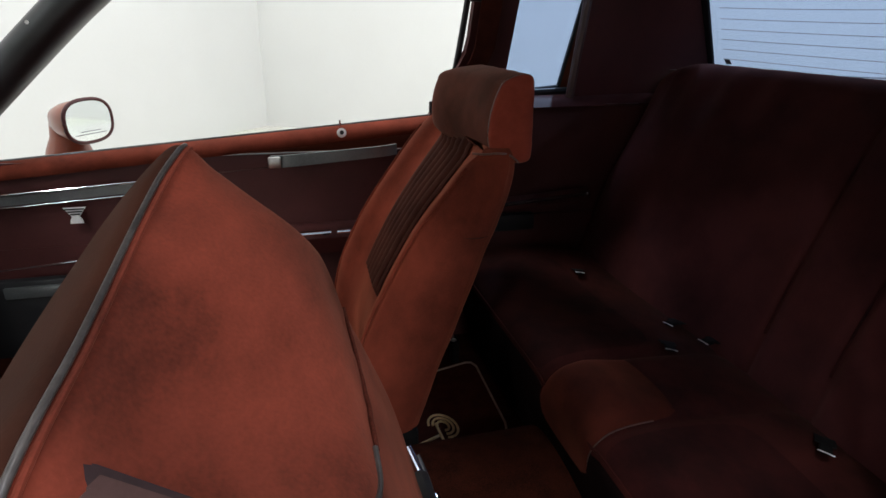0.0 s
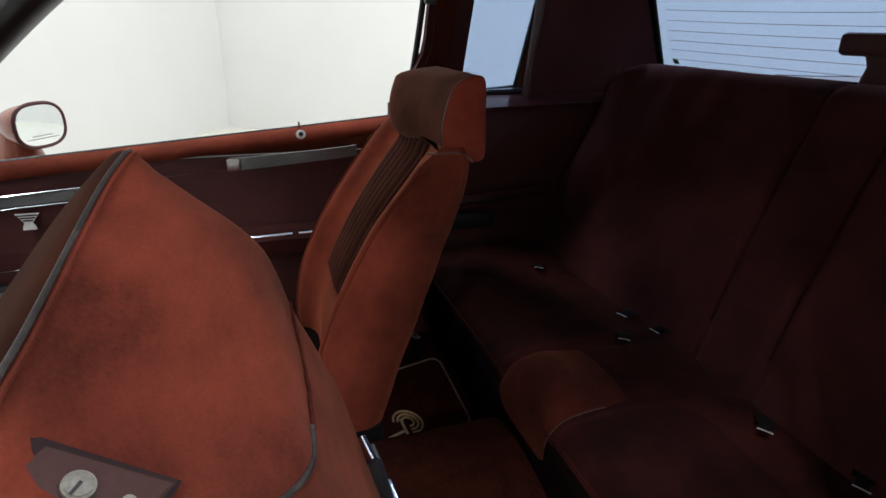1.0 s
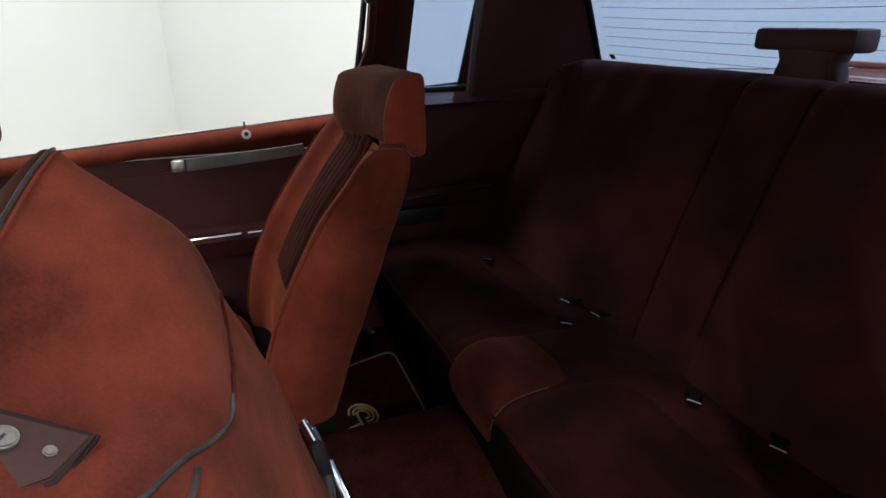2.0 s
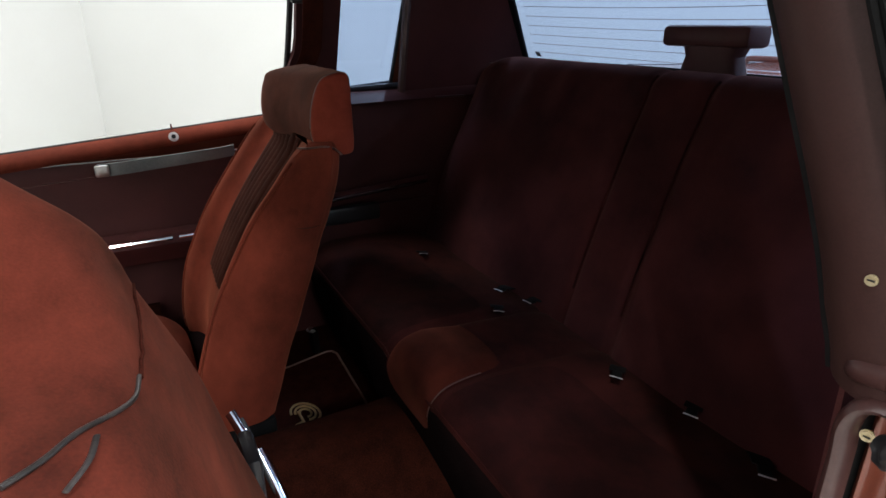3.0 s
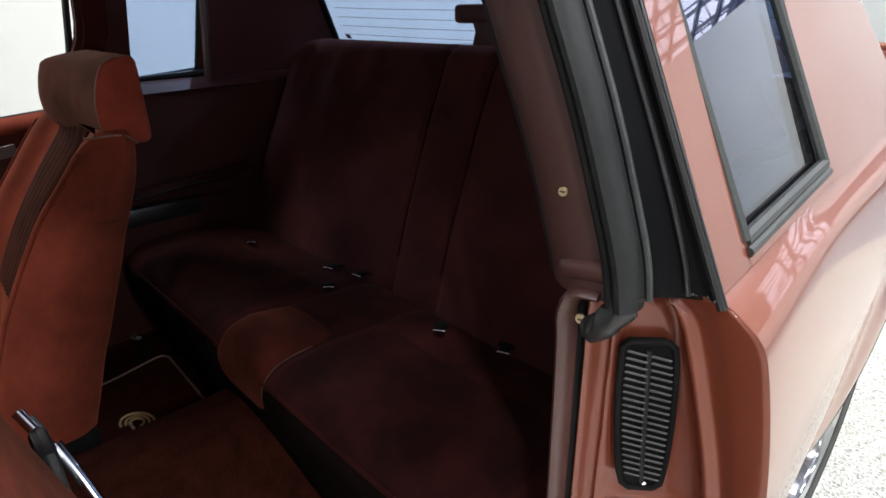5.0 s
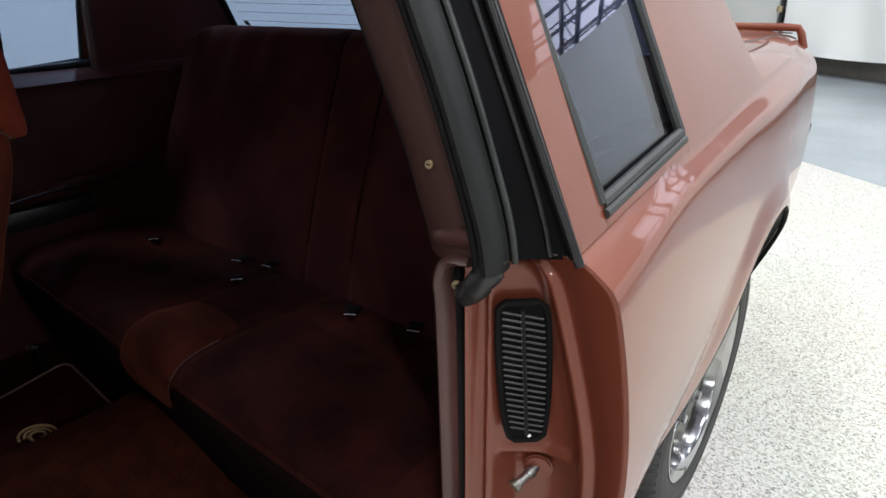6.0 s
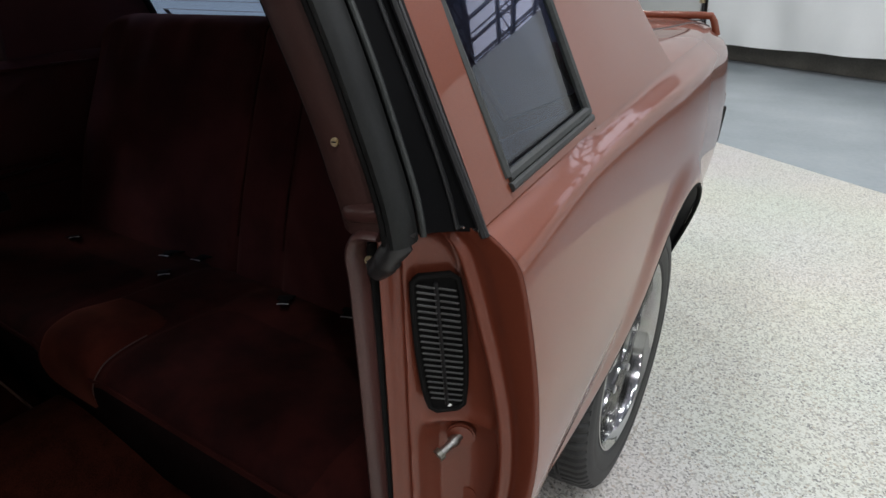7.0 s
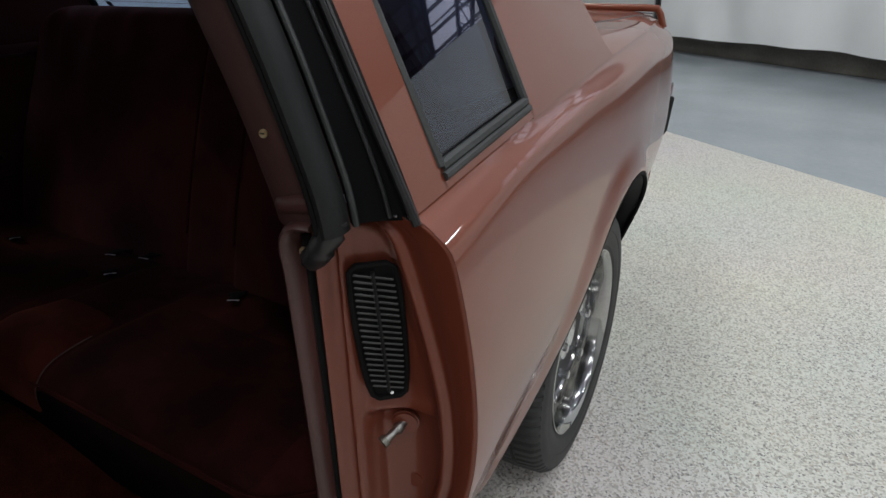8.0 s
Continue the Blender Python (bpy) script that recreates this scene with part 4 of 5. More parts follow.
# parcel shelf and the quarter trims of the passenger side
part("parcel_shelf", grid(lambda u, v: (-0.72 + 1.44 * u, 1.31 + 0.17 * v + 0.08 * (1 - (2 * u - 1) ** 2) * v, 0.994), 10, 4, 0.008), "maroon_light", car, "faded rose-brown parcel shelf")
part("quarter_trim", grid(lambda u, v: (-0.700 - 0.012 * (v ** 2), 0.62 + 0.78 * u, 0.28 + 0.62 * v), 8, 14, 0.01), "maroon", car, "dark maroon quarter trim panel")
part("quarter_ledge", grid(lambda u, v: (-0.690 - 0.080 * v, 0.66 + 0.62 * u, 0.896 + 0.010 * u * (1 - v) + 0.030 * v + 0.008 * math.sin(math.pi * v)), 12, 6, 0.006), "maroon", car)
part("ledge_clip", box(-0.690, 1.155, 0.904, 0.014, 0.10, 0.005, 0.002), "maroon_light", car)
part("quarter_armrest", grid(lambda u, v: (-0.640 - 0.06 * v + 0.01 * u, 0.66 + 0.40 * u, 0.636 + 0.030 * u + 0.014 * math.sin(math.pi * v)), 12, 6, 0.02), "maroon", car, "dark maroon armrest with a shiny edge")
part("armrest_edge", tube([(-0.641, 0.70, 0.643), (-0.637, 0.90, 0.658), (-0.631, 1.045, 0.671)], 0.0055, 10, 16), "gloss_edge", car)
part("quarter_ashtray", box(-0.685, 0.80, 0.585, 0.03, 0.22, 0.05, 0.01), "black_plastic", car)
def csail(u, v):
    z = 0.905 + 0.41 * v
    y = 1.022 + (1.475 - 0.80 * (z - 0.985) - 1.022) * u
    a, b = -0.735 + 0.22 * (z - 0.905), -(0.738 - 0.62 * (z - 0.985))
    return (a + (b - a) * u, y, z)
part("sail_trim", grid(csail, 12, 12, 0.008), "maroon", car, "brown moulded roof pillar trim")
part("sail_edge", tube([(-0.735 + 0.22 * s * 0.4, 1.013, 0.905 + 0.4 * s) for s in [i / 8 for i in range(9)]], 0.012, 8), "maroon_light", car)
part("window_trim", tube([(-0.764, 0.79, 0.926), (-0.760, 1.02, 0.9355)], 0.010, 8), "black_plastic", car)
part("window_trim", tube([(-0.752, 0.803, 0.928), (-0.69, 0.806, 1.20)], 0.0075, 8), "rubber", car)
# passenger B-pillar
part("passenger_pillar", grid(lambda u, v: (-0.715 + 0.40 * max(0, 0.45 * v - 0.05), 0.694 - 0.085 * max(0.0, 1 - v * 2.6) ** 1.2 + (0.112 + 0.085 * max(0.0, 1 - v * 2.6) ** 1.2) * u, 0.88 + 0.44 * v), 6, 14, 0.02), "maroon", car, "dark maroon pillar with a shoulder belt")
belt = part("shoulder_belt", grid(lambda u, v: (-0.690 + 0.36 * max(0, 0.45 * v - 0.05) + 0.02 * math.sin(3 * v), 0.698 + 0.05 * u - 0.080 * max(0.0, 1 - v * 2.4) ** 1.2, 0.88 + 0.40 * v), 3, 14, 0.002), "mat", car, "dark webbing seat belt")
part("belt_guide", box(-0.60, 0.71, 1.17, 0.02, 0.07, 0.035, 0.006), "black_plastic", belt)
part("belt_clip", box(-0.70, 0.612, 0.905, 0.012, 0.012, 0.03, 0.003), "black_plastic", belt)

# ---- passenger door, closed ----
pdoor = part("passenger_door", grid(lambda u, v: (-0.70 + 0.02 * (1 - v) ** 2 - 0.0, -0.62 + 1.25 * u, 0.30 + 0.50 * v), 20, 10, 0.02), "maroon", car, "closed passenger door with maroon padded inner panel")
def sill(u, v):
    a = math.pi * v
    y = -0.62 + 1.25 * u
    base = 0.777 + 0.081 * (y + 0.38)
    return (-0.685 - 0.05 * (1 - math.cos(a)) / 2 + 0.012 * math.sin(a), y, base - 0.012 + 0.036 * math.sin(a * 0.62))
part("sill_pad", grid(sill, 24, 12, 0.006), "velour", pdoor, "brick-red padded door top")
part("glass_seal", tube([(-0.724, -0.62, 0.780), (-0.724, 0.63, 0.881)], 0.0050, 8), "black_plastic", pdoor)
part("outer_sill", tube([(-0.742, -0.62, 0.773), (-0.742, 0.63, 0.873)], 0.008, 8), "black_plastic", pdoor)
part("door_skin", grid(lambda u, v: (-0.76 - 0.12 * math.sin(math.pi * (0.15 + 0.75 * v)), -0.64 + 1.30 * u, 0.28 + (0.48 + 0.095 * u) * (1 - v)), 16, 10, 0.004), "paint", pdoor)
part("lock_knob", disc((-0.672, 0.379, 0.8515), (1, 0, 0.35), 0.0115, 0.006, 24, 0.002), "chrome_glint", pdoor, "chrome ringed lock bezel")
part("lock_hole", disc((-0.669, 0.379, 0.8525), (1, 0, 0.35), 0.005, 0.006, 16), "black_plastic", pdoor)
part("lock_pin", tube([(-0.712, 0.379, 0.862), (-0.712, 0.379, 0.877)], 0.003, 8), "chrome", pdoor)


def band_z(y):
    return 0.737 + 0.062 * (y + 0.38)


band = part("trim_band", grid(lambda u, v: (-0.668, -0.62 + 0.60 * u, band_z(-0.62 + 0.60 * u) - 0.026 + 0.022 * v), 6, 2, 0.006), "band", car, "grey band between chrome lines")
for o, a, b in ((0.0, -0.62, -0.02), (-0.030, -0.62, -0.02)):
    part("chrome_line", tube([(-0.664, a, band_z(a) + o), (-0.664, b, band_z(b) + o)], 0.0028, 8), "chrome", band)
part("thin_line", tube([(-0.672, -0.02, band_z(-0.02)), (-0.672, 0.21, band_z(0.21))], 0.0016, 6), "chrome", band)
pull = part("door_pull", grid(lambda u, v: (-0.655 - 0.012 * abs(2 * u - 1) ** 6, 0.205 + 0.31 * u, 0.772 + 0.022 * u + 0.030 * v * (1 - 0.12 * u)), 16, 3, 0.006), "band", car, "grey strap pull handle with a chrome end")
part("pull_end", box(-0.652, 0.215, 0.789, 0.014, 0.030, 0.027, 0.004), "brushed", pull)
badge = axes(Vector((-0.672, -0.235, 0.682)), (0, 1, 0), (1, 0, 0.05))
bd = part("door_badge", slab([(-0.014, -0.020), (0.014, -0.020), (0.012, -0.010), (0.007, -0.004), (0.024, 0.018), (-0.024, 0.018), (-0.007, -0.004), (-0.012, -0.010)], badge, 0.004, 0.001), "chrome_glint", car, "small chrome hourglass-shaped badge")
for k in range(3):
    part("badge_bar", slab([(-0.020 + 0.005 * k, 0.013 - 0.006 * k), (0.020 - 0.005 * k, 0.013 - 0.006 * k), (0.020 - 0.005 * k, 0.0155 - 0.006 * k), (-0.020 + 0.005 * k, 0.0155 - 0.006 * k)], badge @ Matrix.Translation((0, 0, 0.0045)), 0.002), "black_gloss", bd)
part("lower_line", tube([(-0.665, -0.62, 0.548), (-0.665, -0.20, 0.574)], 0.002, 6), "chrome", pdoor)
arm = part("armrest", grid(lambda u, v: (-0.605 - 0.08 * v, 0.0 + 0.60 * u, 0.600 + 0.022 * math.sin(math.pi * v * 0.5 + 0.2)), 12, 6, 0.05), "maroon", car, "maroon door armrest with bright edge strips")
part("armrest_strip", tube([(-0.598, 0.02, 0.617), (-0.598, 0.335, 0.622)], 0.006, 8), "chrome", arm)
part("armrest_strip", tube([(-0.598, 0.350, 0.622), (-0.598, 0.60, 0.625)], 0.005, 8), "chrome", arm)
part("map_pocket", box(-0.66, -0.36, 0.44, 0.03, 0.40, 0.20, 0.012), "black_plastic", pdoor)
part("pocket_edge", box(-0.642, -0.345, 0.512, 0.012, 0.12, 0.028, 0.004), "band", pdoor)
part("kick_panel", grid(lambda u, v: (-0.655, -0.62 + 0.9 * u, 0.26 + 0.17 * v), 6, 4, 0.012), "carpet", pdoor, "red carpeted door bottom")

# passenger A-pillar
apil = part("front_pillar", tube([(-0.735, -0.64, 0.695), (-0.71, -0.43, 0.887), (-0.69, -0.190, 1.107), (-0.665, -0.045, 1.225), (-0.62, 0.06, 1.31)], 0.052, 16, 24, 0.8), "black_plastic", car, "black windshield pillar")
part("pillar_bolt", disc((-0.648, -0.238, 1.095), (1, 0.2, 0), 0.004, 0.004, 10), "brushed", apil)
part("door_glass_channel", tube([(-0.725, 0.63, 0.87), (-0.718, 0.668, 0.95), (-0.67, 0.686, 1.12), (-0.60, 0.690, 1.30)], 0.008, 8, 16), "black_plastic", car)

# passenger door mirror
mh = []
mc = Vector((-0.93, -0.250, 0.858))
mdir = Vector((0.55, 0.83, 0.0)).normalized()
for k, (s, r) in enumerate([(-0.105, 0.22), (-0.098, 0.40), (-0.078, 0.62), (-0.045, 0.84), (0.0, 1.0), (0.008, 0.98)]):
    side_v = Vector((-mdir.y, mdir.x, 0))
    ring = []
    for j in range(32):
        a = 2 * math.pi * j / 32
        ca, sa = math.cos(a), math.sin(a)
        px = 0.072 * r * math.copysign(abs(ca) ** 0.75, ca)
        pz = 0.055 * r * math.copysign(abs(sa) ** 0.75, sa)
        ring.append(mc + mdir * s + side_v * px + Vector((0, 0, pz)))
    mh.append(ring)
mir = part("door_mirror", loft(mh), "paint", car, "copper door mirror with a dark rim on a short stalk")
part("mirror_rim", tube(mh[-1] + [mh[-1][0], mh[-1][1]], 0.005, 8), "maroon", mir)
inner = [mc + mdir * 0.010 + (p - mc - mdir * 0.008) * 0.93 for p in mh[-1]]
bmm = bmesh.new()
bmm.faces.new([bmm.verts.new(p) for p in inner])
part("mirror_glass", bmm, "mirror", mir, smooth=False)
gm = axes(mc + mdir * 0.0115 + Vector((0, 0, -0.033)), Vector((-mdir.y, mdir.x, 0)) * -1, mdir)
for k, w in ((0, 0.045), (1, 0.028)):
    part("caption_bar", slab([(-w, -0.0007), (w, -0.0007), (w, 0.0007), (-w, 0.0007)], gm @ Matrix.Translation((0, -0.007 * k, 0)), 0.0005), "caption", mir, smooth=False)
part("mirror_stalk", loft([[Vector((-0.965 + 0.040 * math.cos(2 * math.pi * j / 16) * w, -0.315 + 0.045 * math.sin(2 * math.pi * j / 16) * w, z)) for j in range(16)] for z, w in ((0.75, 1.4), (0.785, 1.15), (0.815, 0.85), (0.85, 0.75))]), "paint", mir)

# ---- seats ----
def super_loop(n, p):
    out = []
    for j in range(n):
        a = 2 * math.pi * j / n
        c, s = math.cos(a), math.sin(a)
        out.append((math.copysign(abs(c) ** p, c), math.copysign(abs(s) ** p, s)))
    return out


# passenger seat: upright back with a ribbed insert, seen from its inner side
PX = -0.355
seat = thing("passenger_seat", "brick-red velour bucket seat with ribbed brown insert", "car seat", "front seats")
NEAR = [(0.30, 0.305), (0.42, 0.312), (0.50, 0.321), (0.55, 0.335), (0.624, 0.361), (0.675, 0.386), (0.735, 0.417), (0.79, 0.451), (0.85, 0.499), (0.885, 0.527), (0.912, 0.562)]
FAR = [(0.30, 0.345), (0.372, 0.336), (0.42, 0.330), (0.476, 0.334), (0.55, 0.350), (0.625, 0.381), (0.705, 0.424), (0.782, 0.477), (0.855, 0.531), (0.885, 0.556), (0.912, 0.580)]
REAR = [(0.30, 0.430), (0.384, 0.452), (0.432, 0.469), (0.51, 0.494), (0.58, 0.521), (0.65, 0.546), (0.72, 0.570), (0.78, 0.594), (0.831, 0.612), (0.88, 0.620), (0.905, 0.618)]
XN, XF = -0.106, -0.604        # the seat's two sides


def seat_loop(z):
    """Outline of the back at a height: two side wings, a sunk centre, a soft rear."""
    n, f, r = smooth_table(NEAR, z), smooth_table(FAR, z), smooth_table(REAR, z)
    t = max(0.0, (z - 0.875) / 0.036)
    k = 0.020 * t * t
    deep = 0.046 * (1 - 0.5 * t) * min(1.0, (z - 0.26) / 0.15)
    def front(x):
        return n + (f - n) * (XN - x) / (XN - XF)
    m = (n + r) / 2
    pts = [(XN - 0.004 - k, r - 0.020), (XN - 0.030 - k, r), (-0.23, r + 0.006), (-0.355, r + 0.010), (-0.48, r + 0.006), (XF + 0.035 + k, r - 0.004), (XF + 0.006 + k, r - 0.025),
           (XF + k, (f + r) / 2), (XF + 0.004 + k, f + 0.030), (XF + 0.018 + k, f + 0.008), (XF + 0.042 + k, f), (XF + 0.072 + k, front(-0.53) + 0.008),
           (-0.505, front(-0.505) + 0.7 * deep), (-0.470, front(-0.47) + deep), (-0.41, front(-0.41) + deep), (-0.355, front(-0.355) + deep), (-0.30, front(-0.30) + deep), (-0.245, front(-0.245) + deep), (-0.205, front(-0.205) + 0.75 * deep),
           (-0.172, front(-0.172) + 0.3 * deep), (-0.145, n + 0.006), (-0.124, n), (XN - 0.007 - k, n + 0.003), (XN - k, n + 0.014), (XN + 0.004 - k, m), (XN + 0.002 - k, (m + r) / 2)]
    line = smooth_line([(x, y, z) for x, y in pts] + [(pts[0][0], pts[0][1], z)], 161)[:-1]
    return [p + Vector((0.0018 * noise.noise(p * 14) + 0.0007 * noise.noise(p * 45), 0.0016 * noise.noise(p * 17 + Vector((5, 0, 0))), 0)) for p in line]


zs = [0.385 + 0.490 * i / 40 for i in range(41)] + [0.882, 0.889, 0.895, 0.901, 0.906, 0.910]
back = part("backrest", loft([seat_loop(z) for z in zs]), "velour_seat", seat, angle=70)


# ribbed insert as its own cover, a hair proud of the sunk centre
def insert(u, v):
    z = 0.575 + (0.911 - 0.575) * v
    n, f = smooth_table(NEAR, z), smooth_table(FAR, z)
    wide = 0.72 + 0.28 * v
    x = -0.352 + 0.118 * wide * (1 - 2 * u)
    rib = abs(math.cos(u * 7 * math.pi)) ** 0.45
    t = max(0.0, (z - 0.875) / 0.036)
    deep = 0.046 * (1 - 0.5 * t) * min(1.0, (z - 0.26) / 0.15)
    y = n + (f - n) * (XN - x) / (XN - XF) + deep
    rib *= min(1.0, v / 0.10)
    return (x, y - 0.013 * rib - 0.001 + 0.010 * abs(2 * u - 1) ** 10 + 0.012 * max(0.0, 1 - v / 0.10), z)
part("insert", grid(insert, 140, 30, 0.003), "velour_insert", seat, "brown ribbed velour insert", angle=80)
for x, far in ((XN - 0.006, False), (XF + 0.040, True)):
    line = [(x, smooth_table(FAR if far else NEAR, z) - 0.0002, z) for z in [0.395 + 0.490 * i / 30 for i in range(31)]]
    part("wing_welt", tube(line, 0.0032, 8, 60), "velour_seat", seat, angle=80)
part("side_crease", tube([(XN + 0.0043, 0.522, 0.768), (XN + 0.0056, 0.545, 0.766), (XN + 0.0050, 0.566, 0.768)], 0.0011, 6, 10, 1.0, (0, 0, 1), lambda f: 0.3 + 0.7 * math.sin(math.pi * f)), "velour_insert", seat)
part("shoulder_piping", tube([(XN - 0.030, 0.545, 0.9035), (XN - 0.012, 0.560, 0.9055), (XN - 0.008, 0.585, 0.9065), (XN - 0.014, 0.606, 0.9005), (XN - 0.006, 0.618, 0.890)], 0.0019, 8, 24), "piping", seat)
# outboard hinge cover at the seat's foot
part("hinge_cover", box(XN - 0.022, 0.385, 0.335, 0.030, 0.130, 0.090, 0.012), "matte_black", seat, "dark plastic hinge cover")
part("back_foot", box(-0.355, 0.385, 0.350, 0.420, 0.110, 0.100, 0.02), "under_shade", seat)


# headrest: a soft block whose near end is flat and bound by a seam
def head_loop(x):
    a = max(0.0, min(1.0, (-0.335 - x) / 0.13))
    k = math.sqrt(max(0.0, 1 - a ** 3)) * 0.42 + 0.58
    e = max(0.0, (x + 0.158) / 0.013)
    k *= 1 - 0.07 * e * e
    f = 0.576 - 0.040 * (x + 0.145) * (x + 0.145) / 0.1
    cy, cz = 0.612, 0.962
    pts = [(f + 0.002, 0.901), (f - 0.001, 0.935), (f + 0.003, 0.970), (f + 0.012, 1.000), (f + 0.026, 1.019), (0.628, 1.0285), (0.647, 1.026), (0.652, 1.005), (0.654, 0.95), (0.654, 0.900), (0.650, 0.884), (0.63, 0.881), (0.60, 0.884), (f + 0.012, 0.890)]
    line = smooth_line([(x, cy + (y - cy) * k, cz + (z - cz) * k) for y, z in pts + pts[:1]], 57)[:-1]
    return [p + Vector((0, 0.0014, 0.0012)) * noise.noise(p * 30) for p in line]


xs = [-0.146 - 0.003 * i for i in range(5)] + [-0.165 - 0.017 * i for i in range(11)] + [-0.347 - 0.0105 * i for i in range(12)]
head = part("headrest", loft([head_loop(x) for x in xs]), "velour_head", seat, "brown velour headrest with red side", angle=60)
ring_of = head_loop(-0.152)
mid_of = sum(ring_of, Vector()) / len(ring_of)
side_rows = []
for sc, out in ((1.006, -0.003), (1.004, 0.0), (0.985, 0.003), (0.93, 0.0055), (0.7, 0.009), (0.4, 0.0105), (0.05, 0.011)):
    side_rows.append([mid_of + (p - mid_of) * sc + Vector((0.004 + out, 0, 0)) for p in ring_of])
part("headrest_side", loft(side_rows), "velour_red", head, "bright red velour side", angle=70)
part("headrest_piping", tube([p + Vector((0.003, 0, 0)) for p in ring_of[44:] + ring_of[:28]], 0.0015, 6), "piping", head)
for q in (-0.06, 0.06):
    part("headrest_post", tube([(-0.31 + q, 0.60, 0.87), (-0.31 + q, 0.60, 0.91)], 0.006, 8), "chrome", head)
# cushion
loops = []
for i in range(15):
    a = i / 14
    z = 0.34 + 0.14 * a
    k = 1 - 0.12 * max(0, (a - 0.6) / 0.4) ** 2
    loops.append([(PX + 0.25 * k * c, 0.06 + 0.27 * k * s, z + 0.03 * (-s) * a) for c, s in super_loop(48, 0.45)])
part("cushion", loft(loops), "velour", seat, angle=60)
part("seat_base", box(PX, 0.10, 0.29, 0.40, 0.44, 0.12, 0.02), "black_plastic", seat)

# driver seat: its back thrown forward, the wing of the shoulder close by
dseat = thing("driver_seat", "brick-red velour driver seat tipped forward with worn nap", "car seat", "front seats")


NEAR_A = [(0.360, 0.62), (0.348, 0.69), (0.330, 0.76), (0.308, 0.845), (0.292, 0.893), (0.276, 0.934), (0.269, 0.957), (0.262, 0.975), (0.249, 0.992), (0.230, 1.010), (0.211, 1.027)]
NEAR_B = [(0.360, 0.62), (0.348, 0.69), (0.330, 0.76), (0.311, 0.84), (0.296, 0.890), (0.281, 0.925), (0.270, 0.945), (0.257, 0.955), (0.242, 0.962), (0.222, 0.972), (0.200, 0.987)]


def ridge(x):
    return smooth_table([(0.12, 0.60), (0.25, 0.70), (0.34, 0.83), (0.40, 0.955), (0.43, 1.015), (0.450, 1.040), (0.465, 1.041), (0.50, 1.033), (0.60, 1.011), (0.65, 1.003), (0.68, 0.985)], x)


def ridge_y(x):
    return smooth_table([(0.12, 0.20), (0.45, 0.198), (0.50, 0.191), (0.60, 0.184), (0.65, 0.1815), (0.68, 0.178)], x)


def rear_profile(x):
    """The back's outline from its foot up to the ridge, at one place across the seat."""
    f = max(0.0, min(1.0, (x - 0.46) / 0.17))
    f = f * f * (3 - 2 * f)
    fall = max(0.0, 0.445 - x)
    pts = []
    for k, ((ya, za), (yb, zb)) in enumerate(zip(NEAR_A, NEAR_B)):
        w = max(0.0, (k - 2) / 8) ** 0.7 if k > 2 else 0.0
        drop = 1.2 * ((k + 1) / 11) ** 0.5
        round_off = 0.25 * max(0.0, x - 0.655) ** 1.0 * w
        pts.append((ya + (yb - ya) * f, za + (zb - za) * f - fall * drop - round_off))
    return pts


def on_back(x, z, out=0.0):
    """A point on the rear of the tipped back at a height, a little proud of it."""
    pts = rear_profile(x) + [(ridge_y(x), ridge(x))]
    line = smooth_line([Vector((x, y, h)) for y, h in pts], 160)
    best = min(line, key=lambda p: abs(p.z - z))
    return best + Vector((0.0, 0.75, 0.6)) * out


loops = []
for x in [0.12 + 0.56 * i / 90 for i in range(91)]:
    zt, ry = ridge(x), ridge_y(x)
    rear = rear_profile(x) + [(ry + 0.006, zt - 0.005)]
    front = [(ry, zt), (ry - 0.010, zt - 0.003), (ry - 0.035, zt - 0.030), (ry - 0.075, zt - 0.085), (ry - 0.12, zt - 0.17), (0.05, 0.55)]
    loops.append([p + Vector((0, 0.75, 0.6)) * 0.0016 * noise.noise(p * 22) for p in smooth_line([Vector((x, y, z)) for y, z in rear + front], 72)])
part("backrest", loft([l[:51] for l in loops], False, False), "velour_worn", dseat, angle=60)
part("front_cover", loft([l[50:] for l in loops], False, False), "velour_strip_shade", dseat, "brown velour front of the seat back, darkened as shade", angle=60)
loops = []
for i in range(15):
    a = i / 14
    z = 0.34 + 0.14 * a
    k = 1 - 0.12 * max(0, (a - 0.6) / 0.4) ** 2
    loops.append([(0.36 + 0.25 * k * c, 0.06 + 0.27 * k * s, z + 0.03 * (-s) * a) for c, s in super_loop(48, 0.45)])
part("cushion", loft(loops), "velour", dseat, angle=60)
part("seat_base", box(0.36, 0.10, 0.29, 0.40, 0.44, 0.12, 0.02), "black_plastic", dseat)
part("lower_back", box(0.46, 0.22, 0.52, 0.36, 0.20, 0.14, 0.03), "velour_worn", dseat)
part("ridge_piping", tube([(x, ridge_y(x) + 0.0005, ridge(x) + 0.0008) for x in [0.452 + 0.226 * i / 24 for i in range(25)]], 0.0013, 10), "grey_piping", dseat, "grey vinyl piping along the top edge")
part("ridge_welt", tube([(x, ridge_y(x) + 0.0030, ridge(x) - 0.0008) for x in [0.452 + 0.226 * i / 24 for i in range(25)]], 0.0011, 8), "velour_worn", dseat)
